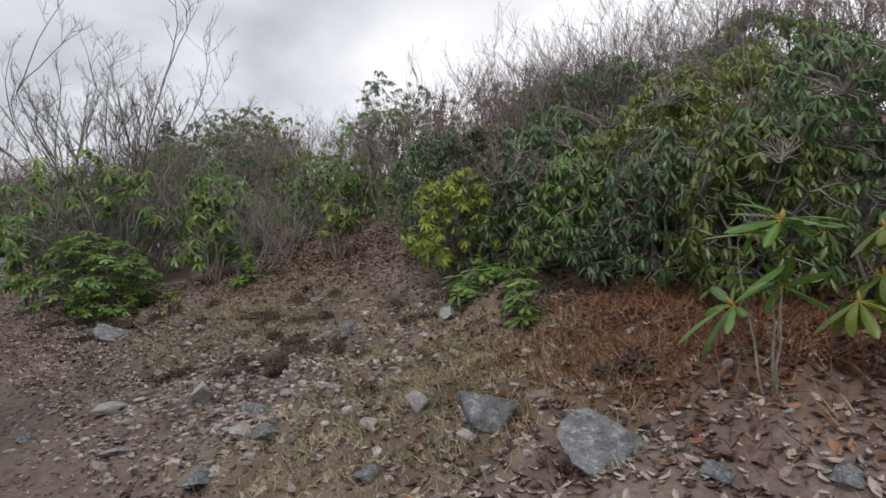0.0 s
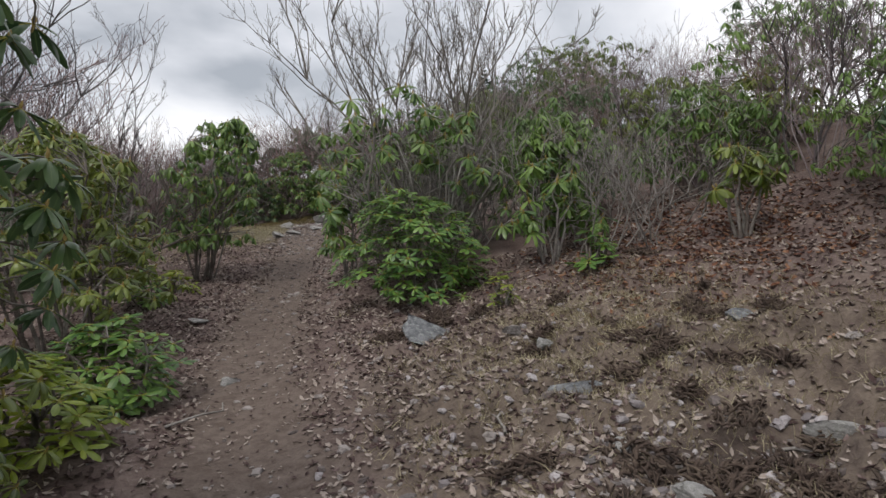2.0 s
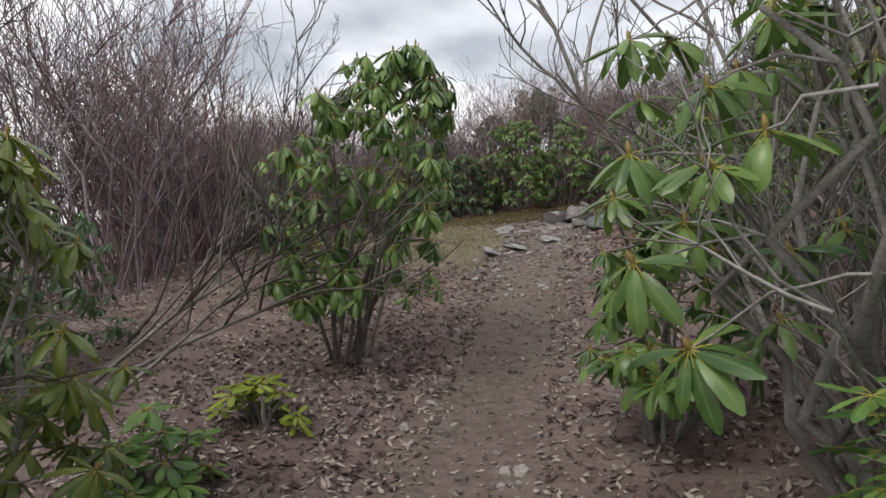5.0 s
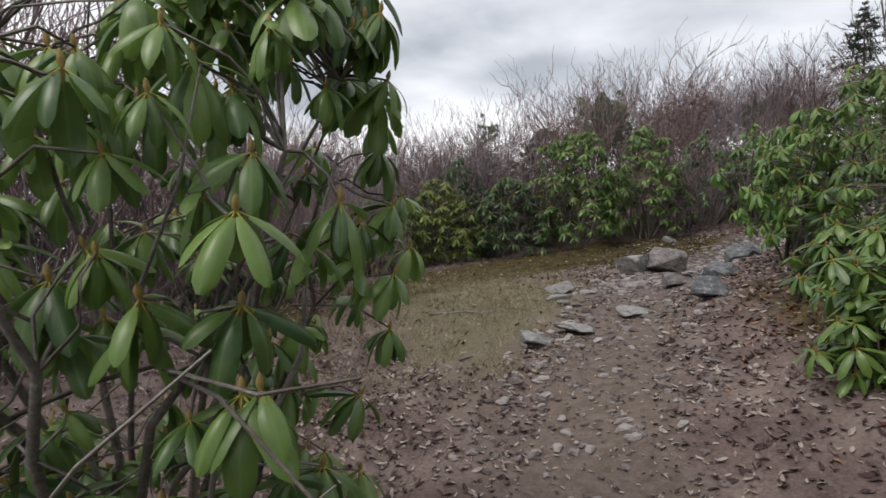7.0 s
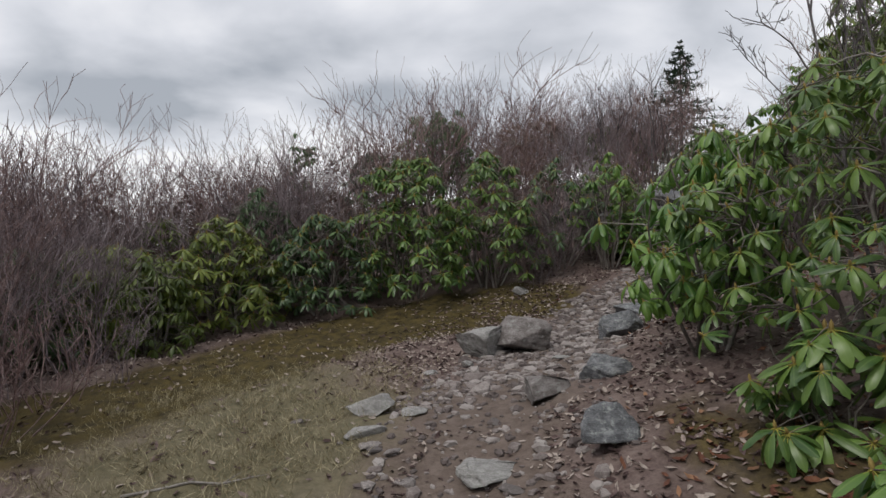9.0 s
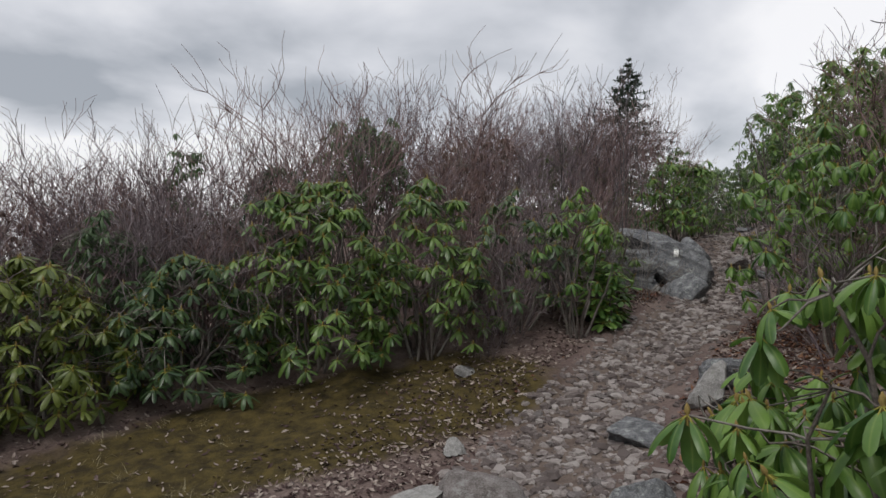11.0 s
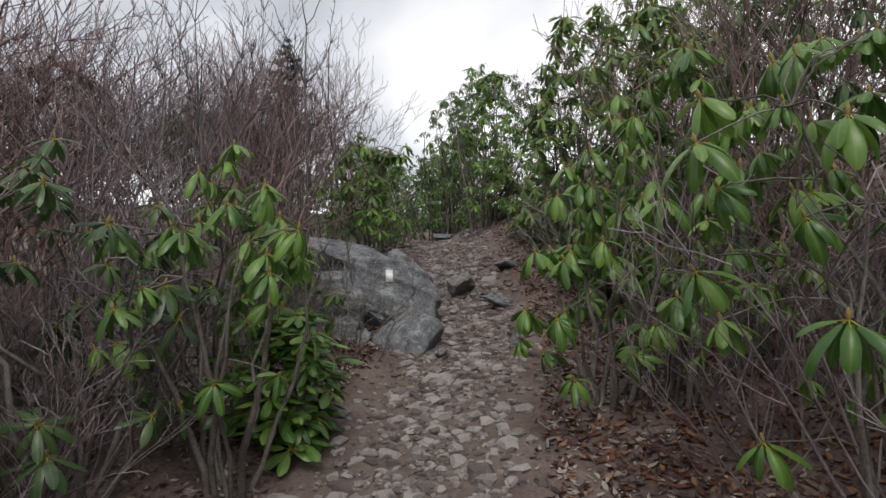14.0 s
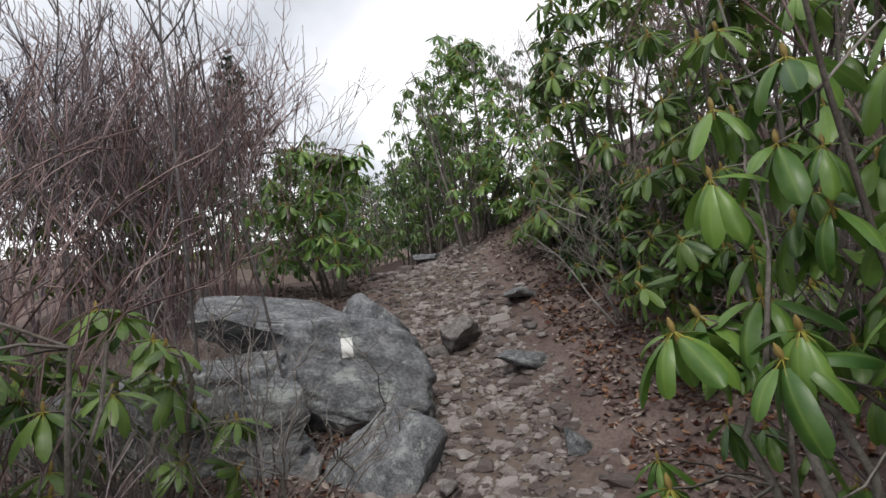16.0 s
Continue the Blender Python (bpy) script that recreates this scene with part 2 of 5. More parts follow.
def land(x, y):
    """Height of the ground for arrays: fitted slopes near the walk, falling away from the mountain top far out."""
    x, y = np.asarray(x, float), np.asarray(y, float)
    bx, by = 12 * np.tanh((x - 3) / 12) + 3, 16 * np.tanh((y - 14) / 22) * 1.4 + 14
    z = plane(bx, by)
    for (ax, ay, _), w in zip(LAND, weights):
        z = z + w * np.exp(-((x - ax) ** 2 + (y - ay) ** 2) / 2.6**2)
    far = np.hypot(x - 5, y - 14)
    z = z - 0.05 * np.maximum(far - 17, 0) ** 1.3 - 0.06 * np.maximum(-1.5 - x, 0)
    return z - 0.05 * np.exp(-((trail_gap(x, y) / 0.45) ** 2))


def gz(x, y):
    return float(land(x, y))


# ---- mesh building ----
class Build:
    """Collects triangles and quads, with a material slot each and a rib value per corner point."""

    def __init__(self):
        self.v, self.f, self.s, self.rib, self.n = [], [], [], [], 0

    def add(self, verts, faces, slot=0, rib=None):
        verts = np.asarray(verts, float)
        self.v.append(verts)
        self.f.extend([tuple(i + self.n for i in f) for f in faces])
        self.s.extend([slot] * len(faces))
        self.rib.append(np.zeros(len(verts)) if rib is None else np.asarray(rib, float))
        self.n += len(verts)

    def tube(self, points, radii, sides=4, slot=0):
        p = np.asarray(points, float)
        d = np.gradient(p, axis=0)
        d /= np.linalg.norm(d, axis=1)[:, None] + 1e-9
        ref = np.array([0.31, 0.95, 0.05]) if abs(d[0, 2]) > 0.8 else np.array([0, 0, 1.0])
        a = np.cross(d, ref)
        a /= np.linalg.norm(a, axis=1)[:, None] + 1e-9
        b = np.cross(d, a)
        ang = np.arange(sides) * 2 * math.pi / sides
        ring = p[:, None] + np.asarray(radii, float)[:, None, None] * (np.cos(ang)[None, :, None] * a[:, None] + np.sin(ang)[None, :, None] * b[:, None])
        faces = [(i * sides + j, i * sides + (j + 1) % sides, (i + 1) * sides + (j + 1) % sides, (i + 1) * sides + j)
                 for i in range(len(p) - 1) for j in range(sides)]
        self.add(ring.reshape(-1, 3), faces, slot)

    def mesh(self, name, materials, smooth=True):
        me = bpy.data.meshes.new(name)
        me.from_pydata(np.concatenate(self.v).tolist() if self.v else [], [], self.f)
        for m in materials:
            me.materials.append(m)
        me.polygons.foreach_set("material_index", self.s)
        me.polygons.foreach_set("use_smooth", [smooth] * len(self.f))
        at = me.attributes.new("rib", "FLOAT", "POINT")
        at.data.foreach_set("value", np.concatenate(self.rib))
        me.update()
        return me


def part(name, me, parent, label=""):
    ob = new(name, me)
    ob.parent = parent
    return tagged(ob, label) if label else ob


def root(name, x, y, z, label, category, group=""):
    ob = new(name)
    ob.location = (x, y, z)
    ob.empty_display_size = 0.2
    return tagged(ob, label, category, group)


def leaf_points(rng, length, width, droop, rings, across, curl):
    """A drooping oblong leaf along +x, folded along its midrib and rolled at the margins."""
    verts, rib = [], []
    x = z = 0.0
    angle = rng.uniform(-0.1, 0.25)
    for i in range(rings + 1):
        u = i / rings
        w = width * 0.5 * min(1.0, 0.22 + 2.3 * u) ** 0.75 * math.sqrt(max(0.0, 1 - max(0.0, (u - 0.62) / 0.38) ** 2.4))
        w = max(w, 0.10 * width)
        for j in range(across + 1):
            s = 2 * j / across - 1
            verts.append((x, s * w * (1 - 0.12 * curl * abs(s)), z + 0.16 * w - 0.95 * curl * w * s * s + 0.12 * w * abs(s)))
            rib.append(1 - abs(s))
        angle -= droop / rings
        x += math.cos(angle) * length / rings
        z += math.sin(angle) * length / rings
    faces = [(i * (across + 1) + j, i * (across + 1) + j + 1, (i + 1) * (across + 1) + j + 1, (i + 1) * (across + 1) + j)
             for i in range(rings) for j in range(across)]
    return np.array(verts), faces, rib


def turn_z(p, a):
    c, s = math.cos(a), math.sin(a)
    return p @ np.array([[c, s, 0], [-s, c, 0], [0, 0, 1]])


def turn_y(p, a):
    c, s = math.cos(a), math.sin(a)
    return p @ np.array([[c, 0, -s], [0, 1, 0], [s, 0, c]])


def whorl(seed, rings=7, across=4, leaves=(7, 11), droop=(0.5, 1.2), tilt=(0.15, 0.75), length=(0.11, 0.16), slim=0.33, bud=True, stalks=True):
    """One rhododendron leaf cluster: leaves round a bud, hanging on yellow stalks."""
    rng = random.Random(seed)
    b = Build()
    n = rng.randint(*leaves)
    for k in range(n):
        a = 2 * math.pi * k / n + rng.uniform(-0.25, 0.25)
        down = rng.uniform(*tilt)
        size = rng.uniform(*length)
        v, f, rib = leaf_points(rng, size, size * slim * rng.uniform(0.85, 1.15), rng.uniform(*droop), rings, across, rng.uniform(0.25, 0.7))
        roll = rng.uniform(-0.3, 0.3)
        v = v @ np.array([[1, 0, 0], [0, math.cos(roll), math.sin(roll)], [0, -math.sin(roll), math.cos(roll)]])
        stalk = rng.uniform(0.016, 0.03)
        v[:, 0] += stalk
        v = turn_z(turn_y(v, down), a)
        b.add(v, f, 0, rib)
        end = turn_z(turn_y(np.array([[0, 0, 0], [stalk * 0.6, 0, 0.002], [stalk + 0.02, 0, 0.001]]), down), a)
        if stalks:
            b.tube(end[::2], [0.0024, 0.0018], 3, 1)
    if bud:
        b.tube([(0, 0, -0.03), (0, 0, 0.0), (0, 0, 0.012), (0, 0, 0.024), (0, 0, 0.036)], [0.004, 0.005, 0.009, 0.007, 0.001], 5, 2)
    return b


WHORLS = {}


def whorl_mesh(kind, i, leaf):
    key = (kind, i, leaf.name)
    if key not in WHORLS:
        shape = {"near": dict(rings=5, across=2, slim=0.30, tilt=(-0.1, 0.75), droop=(0.25, 1.0)), "mid": dict(rings=2, across=2, bud=False, stalks=False, slim=0.33, leaves=(6, 8), length=(0.08, 0.125), tilt=(0.0, 0.95), droop=(0.3, 1.0)),
                 "low": dict(rings=4, across=2, leaves=(6, 9), droop=(0.1, 0.6), tilt=(-0.35, 0.35), length=(0.07, 0.11), slim=0.42, bud=False),
                 "big": dict(rings=7, across=4, leaves=(6, 9), droop=(0.4, 1.1), tilt=(0.12, 1.08), length=(0.115, 0.18), slim=0.34),
                 "star": dict(rings=6, across=4, leaves=(8, 10), droop=(0.1, 0.5), tilt=(-0.45, 0.35), length=(0.13, 0.19), slim=0.21)}[kind]
        WHORLS[key] = whorl(100 + i, **shape).mesh("sprig", [leaf, PETIOLE, BUD])
    return WHORLS[key]


def curve(rng, a, b, bend, n=5):
    a, b = np.array(a, float), np.array(b, float)
    u = np.linspace(0, 1, n)[:, None]
    off = np.array([rng.uniform(-1, 1), rng.uniform(-1, 1), rng.uniform(-0.4, 0.6)]) * bend
    p = a + (b - a) * u + off * np.sin(u * math.pi) + (np.array([0, 0, 0.12]) * np.linalg.norm(b - a)) * np.sin(u * math.pi) * (1 - u)
    p[1:-1] += np.array([[rng.gauss(0, 1) for _ in range(3)] for _ in range(n - 2)]) * bend * 0.22
    return p


def rhododendron(x, y, r, h, n, leaf=None, kind="near", size=1.0, seed=0, low=0.25, lean=(0, 0), stems=9, thick=0.016, bark=None, ry=None, clear_of=0.5,
                 label="evergreen rhododendron shrub with drooping leathery leaves", name="rhododendron_shrub", sink=0.0, joined=False, long=0.62):
    """A shrub: bare crooked stems from one foot, a leaf cluster at the end of each twig."""
    rng = random.Random(seed * 7 + int(x * 100) + int(y * 10))
    leaf = leaf or LEAF
    z0 = gz(x, y) - sink
    ob = root(name, x, y, z0, label, "shrub", "rhododendron shrubs")
    ry = ry or r
    tips = []
    for i in range(n):
        a = rng.uniform(0, 2 * math.pi)
        u = rng.random()
        z = low + (1 - low) * u
        reach = math.sqrt(max(0.02, 1 - u**2.2)) * rng.uniform(0.72, 1.08) * (0.8 + 0.35 * noise.noise((x + 2 * math.cos(a), y + 2 * math.sin(a), 3 * u)))
        if rng.random() < 0.16:
            reach *= rng.uniform(0.3, 0.8)
        zz = z * h * (1 + 0.22 * noise.noise((x * 3 + math.cos(a) * reach * 2.4, y * 3 + math.sin(a) * reach * 2.4, 1.7)))
        wx, wy = x + math.cos(a) * reach * r + lean[0] * z, y + math.sin(a) * reach * ry + lean[1] * z
        if trail_gap(wx, wy) < clear_of:
            continue
        tips.append(((math.cos(a) * reach * r + lean[0] * z, math.sin(a) * reach * ry + lean[1] * z, zz), a, u))
    wood = Build()
    limbs = []
    for s in range(stems):
        a = 2 * math.pi * s / stems + rng.uniform(-0.4, 0.4)
        k = rng.uniform(0.3, 0.75)
        foot = (math.cos(a) * 0.12 * r, math.sin(a) * 0.12 * r, -0.08)
        top = (math.cos(a) * r * k + lean[0] * 0.8, math.sin(a) * ry * k + lean[1] * 0.8, h * rng.uniform(0.55, 0.88))
        p = curve(rng, foot, top, 0.16 * r, 7)
        limbs.append(p)
        wood.tube(p, np.linspace(thick, thick * 0.35, 7) * rng.uniform(0.7, 1.2), 5)
    pts = np.concatenate([p[1:] for p in limbs])
    ends = []
    for (tip, a, u) in tips:
        d = np.linalg.norm(pts - np.array(tip), axis=1) + 0.35 * np.maximum(pts[:, 2] - tip[2], 0)
        start = pts[int(d.argmin())]
        if np.linalg.norm(np.array(tip) - start) > long:
            continue
        k = 4 if np.linalg.norm(np.array(tip) - start) < 0.35 else 7
        p = curve(rng, start, tip, 0.05 if k == 4 else 0.035, k)
        wood.tube(p, np.linspace(thick * 0.3, 0.0032, k), 3)
        ends.append((tip, a, u, p[-1] - p[-2]))
    part("stem", wood.mesh("stem", [bark or STEM]), ob, "crooked bare grey stems")
    crown = Build()
    for i, (tip, a, u, way) in enumerate(ends):
        tilt = rng.uniform(0.0, 0.8) * (1.2 - u)
        m = Matrix.Translation(tip) @ Matrix.Rotation(a, 4, "Z") @ Matrix.Rotation(tilt, 4, "Y") @ Matrix.Rotation(rng.uniform(0, 6.28), 4, "Z") @ Matrix.Scale(size * rng.uniform(0.72, 1.15), 4)
        me = whorl_mesh(kind, rng.randrange(6), leaf)
        if joined:
            src = WHORL_DATA.setdefault(me.name, mesh_arrays(me))
            v = src[0] @ np.array(m.to_3x3()).T + np.array(m.translation)
            crown.v.append(v)
            crown.f.extend([tuple(k + crown.n for k in f) for f in src[1]])
            crown.s.extend(src[2])
            crown.rib.append(src[3])
            crown.n += len(v)
        else:
            c = part("sprig", me, ob)
            c.matrix_basis = m
    if joined:
        tagged(part("foliage", crown.mesh("foliage", [leaf, PETIOLE, BUD]), ob), kind="stuff")
    return ob


WHORL_DATA = {}


def mesh_arrays(me):
    v = np.empty(len(me.vertices) * 3)
    me.vertices.foreach_get("co", v)
    rib = np.empty(len(me.vertices))
    me.attributes["rib"].data.foreach_get("value", rib)
    return v.reshape(-1, 3), [tuple(p.vertices) for p in me.polygons], [p.material_index for p in me.polygons], rib


def twigs(b, rng, start, way, length, radius, level, spread, up, sides=4, side_length=(0.45, 0.72), straight=1.0):
    """A branch that wanders and forks into finer ones."""
    n = (3, 4, 5, 6)[min(level, 3)]
    wander = (0.30, 0.25, 0.18, 0.16)[min(level, 3)] * straight
    p, d = [np.array(start, float)], np.array(way, float)
    for _ in range(n):
        d = d + np.array([rng.gauss(0, wander), rng.gauss(0, wander), rng.gauss(0, 0.6 * wander) + up * 0.1])
        d /= np.linalg.norm(d)
        p.append(p[-1] + d * length / n)
    b.tube(p, np.maximum(np.linspace(radius, radius * 0.42, n + 1), 0.0021), sides if level > 1 else 3)
    if level <= 0:
        return
    for k in range(rng.randint(4, 6) if level < 3 else rng.randint(8, 12)):
        i = rng.randint(1, n) if level > 2 else rng.randint((n + 1) // 2, n)
        t = (p[i] - p[i - 1]) / (np.linalg.norm(p[i] - p[i - 1]) + 1e-9)
        side = np.array([rng.gauss(0, 1), rng.gauss(0, 1), rng.gauss(0, 0.5)])
        d2 = t + side * spread / (np.linalg.norm(side) + 1e-9) + np.array([0, 0, up * 0.25])
        twigs(b, rng, p[i], d2 / np.linalg.norm(d2), length * rng.uniform(*side_length), radius * 0.55, level - 1, spread, up, sides, side_length)


def bare_shrub_mesh(seed, h, stems, spread, bark, level=2, radius=0.0078, fork=0.6):
    rng = random.Random(seed)
    b = Build()
    for s in range(stems):
        a, lean = rng.uniform(0, 6.28), rng.uniform(0.05, spread)
        foot = (math.cos(a) * rng.uniform(0, 0.25), math.sin(a) * rng.uniform(0, 0.25), -0.06)
        twigs(b, rng, foot, (math.cos(a) * lean, math.sin(a) * lean, 1.0), h * rng.uniform(0.5, 0.85), radius * rng.uniform(0.7, 1.3), level, fork, 0.75, 4, (0.3, 0.5))
    return b.mesh("branch", [bark])


def rock_mesh(seed, materials, rough=0.16, cuts=14, detail=4, flat_cut=0.36):
    """A broken, weathered stone: a ball cut by planes, edges worn by noise."""
    rng = random.Random(seed)
    bm = bmesh.new()
    bmesh.ops.create_icosphere(bm, subdivisions=detail, radius=1.0)
    planes = []
    bed = Vector((rng.uniform(-0.4, 0.4), rng.uniform(-0.4, 0.4), 1)).normalized()
    for _ in range(cuts):
        d = Vector((rng.gauss(0, 1), rng.gauss(0, 1), rng.gauss(0, 0.8))).normalized()
        planes.append((d, rng.uniform(flat_cut, flat_cut + 0.3)))
    for v in bm.verts:
        for d, k in planes:
            s = v.co.dot(d)
            if s > k:
                v.co -= d * (s - k) * 0.99
    grow = Vector([1 / max(abs(v.co[i]) for v in bm.verts) for i in range(3)])
    for v in bm.verts:
        v.co *= grow
        q = v.co.copy()
        run = q.dot(bed) * 3.4 + 0.5 * noise.noise(q * 1.6 + Vector((seed, 0, 0)))
        layer = 0.10 * ((run % 1.0) ** 6) - 0.05 * max(0.0, 1 - abs(noise.noise(q * 1.6 + Vector((0, seed, 0)))) * 24)
        v.co += q.normalized() * (rough * noise.fractal(q * 2.2 + Vector((seed * 3.1, 0, 0)), 0.8, 2.1, 5) + layer * (0.5 if detail > 2 else 0))
    me = bpy.data.meshes.new("rock")
    bm.to_mesh(me)
    bm.free()
    for m in materials:
        me.materials.append(m)
    me.polygons.foreach_set("use_smooth", [detail > 2] * len(me.polygons))
    return me


def block_mesh(seed, material, beds=7, square=4.0, planes=8, keep=(0.62, 0.92), detail=6, dip=0.3):
    """A massive block of schist: flat broken faces, worn corners, thin parallel beds and a few open cracks."""
    rng = random.Random(seed)
    bm = bmesh.new()
    bmesh.ops.create_icosphere(bm, subdivisions=detail, radius=1.0)
    cuts = []
    for _ in range(planes):
        d = Vector((rng.gauss(0, 1), rng.gauss(0, 1), rng.gauss(0, 0.7))).normalized()
        cuts.append((d, rng.uniform(*keep)))
    bed = Vector((dip, rng.uniform(-0.25, 0.25), 1)).normalized()
    jut = [rng.uniform(-0.035, 0.035) for _ in range(60)]
    off = Vector((seed * 2.3, seed, 4.1))
    for v in bm.verts:
        c = v.co
        q = c / (abs(c.x) ** square + abs(c.y) ** square + abs(c.z) ** square) ** (1 / square)
        for d, k in cuts:
            over = q.dot(d) - k
            if over > 0:
                q = q - d * over * 0.93
        run = (q.dot(bed) + 0.10 * noise.noise(q * 1.3 + off)) * beds + 30
        i, f = int(run), run % 1.0
        step = jut[i % 60] + (jut[(i + 1) % 60] - jut[i % 60]) * max(0.0, (f - 0.8) / 0.2)
        crack = -0.055 * math.exp(-((f - 0.9) / 0.06) ** 2) * max(0.0, min(1.0, 3 * noise.noise(q * 1.5 + off * 2 + Vector((0, 0, i)))))
        pit = 0.05 * noise.noise(q * 1.6 + off * 3) + 0.03 * noise.fractal(q * 5 + off, 0.8, 2.1, 5)
        v.co = q + c.normalized() * (step + crack + pit)
    me = bpy.data.meshes.new("boulder")
    bm.to_mesh(me)
    bm.free()
    me.materials.append(material)
    me.polygons.foreach_set("use_smooth", [True] * len(me.polygons))
    return me


def block(x, y, z, size, turn, label, seed, material=None, **shape):
    ob = new("boulder", block_mesh(seed, material or ROCK, **shape))
    ob.matrix_basis = pose(x, y, z, *turn) @ Matrix.Diagonal((*size, 1))
    return tagged(ob, label, "rock", "rocks beside the trail")


def rock(x, y, size, turn=(0, 0, 0), seed=1, material=None, sunk=0.3, label="weathered grey schist rock half sunk in the ground", name="rock", z=None, cuts=13, rough=0.05, detail=4, flat=0.3):
    ob = new(name, rock_mesh(seed, [material or ROCK], rough, cuts, detail, flat))
    ob.matrix_basis = pose(x, y, (top_at(x, y) if z is None else z) + size[2] * (1 - 2 * sunk), *turn) @ Matrix.Diagonal((*size, 1))
    return tagged(ob, label, "rock", "rocks beside the trail")


# ---- ground: one sheet to the horizon ----
def steps(a, b, fine, far):
    mid_part = list(np.arange(a, b, fine))
    out, s, left, right = [], fine, [], []
    p, q = a, mid_part[-1]
    while p > -far:
        s *= 1.28
        p -= s
        q += s
        left.insert(0, p)
        right.append(q)
    return np.array(left + mid_part + right)


gx, gy = steps(-3.0, 9.5, 0.065, 900), steps(-1.5, 25.0, 0.065, 900)
X, Y = np.meshgrid(gx, gy)
gap = trail_gap(X, Y)
Z = land(X, Y)
near = (X > -6) & (X < 14) & (Y > -5) & (Y < 32)
bumps = np.zeros_like(Z)
patch = np.zeros_like(Z)
for i, j in zip(*np.nonzero(near)):
    q = Vector((X[i, j], Y[i, j], 0.0))
    bumps[i, j] = 0.05 * noise.noise(q * 1.3) + 0.035 * noise.noise(q * 4.1) + 0.016 * noise.noise(q * 11)
    patch[i, j] = noise.noise(q * 1.7 + Vector((9, 4, 2))) * 0.6 + noise.noise(q * 6 + Vector((1, 8, 5))) * 0.4
worn = np.exp(-((gap / 0.55) ** 2))


def smooth_step(v, a, b):
    u = np.clip((v - a) / (b - a), 0, 1)
    return u * u * (3 - 2 * u)


clearing = smooth_step(1.9 - np.hypot((X - 2.9) / 1.25, (Y - 3.6) / 1.9) + 0.5 * patch, 0, 0.8) * smooth_step(gap, 0.35, 0.75)
# frost-torn turf: hummocks with broken lips, one bare hollow
torn = np.zeros_like(Z)
for i, j in zip(*np.nonzero(clearing > 0.01)):
    q = Vector((X[i, j], Y[i, j], 0.0))
    lip = noise.noise(q * 3.4 + Vector((0, 0, 6)))
    torn[i, j] = max(0.0, 1 - abs(lip) * 7) * max(0.0, 0.45 + noise.noise(q * 0.9 + Vector((5, 0, 1)))) * 1.4
    bumps[i, j] += clearing[i, j] * (0.05 * lip + 0.05 * math.tanh(9 * lip) * (0.5 + noise.noise(q * 1.1)) + 0.03 * noise.noise(q * 9))
hollow = np.exp(-(np.hypot((X - 3.05) / 0.36, (Y - 4.25) / 0.3) ** 4))
torn = np.clip(np.maximum(torn * clearing, hollow), 0, 1)
Z = Z + bumps * (1 - 0.75 * worn) - 0.07 * hollow

dirt = smooth_step(0.55 - gap + 0.22 * patch, 0, 0.25)
lawn = smooth_step(1.25 - np.hypot((X - 1.35) / 1.0, (Y - 15.3) / 2.0) + 0.6 * patch, 0, 0.9)
moss = smooth_step(1.0 - line_gap(X, Y, [(-0.8, 15.0), (0.1, 16.2), (0.9, 17.5), (1.7, 18.35), (2.8, 18.75), (3.7, 18.95)]) + 0.3 * patch, 0, 0.3)
moss = np.maximum(moss, 0.9 * smooth_step(0.75 - np.hypot((X - 3.55) / 0.6, (Y - 13.7) / 1.3) + 0.5 * patch, 0, 0.4))
needles = smooth_step(1.1 - np.hypot((X - 3.7) / 1.3, (Y - 1.3) / 1.2) + 0.4 * patch, 0, 0.5)
rows_n, cols_n = Z.shape
verts = np.stack([X, Y, Z], -1).reshape(-1, 3)
idx = np.arange(rows_n * cols_n).reshape(rows_n, cols_n)
quads = np.stack([idx[:-1, :-1], idx[:-1, 1:], idx[1:, 1:], idx[1:, :-1]], -1).reshape(-1, 4)
me = bpy.data.meshes.new("ground")
me.from_pydata(verts.tolist(), [], quads.tolist())
me.polygons.foreach_set("use_smooth", [True] * len(quads))
for key, field in (("dirt", dirt), ("grass", np.maximum(clearing * 0.8, lawn)), ("moss", moss), ("needles", needles), ("torn", torn), ("green", lawn * 0.85)):
    me.attributes.new(key, "FLOAT", "POINT").data.foreach_set("value", field.ravel())


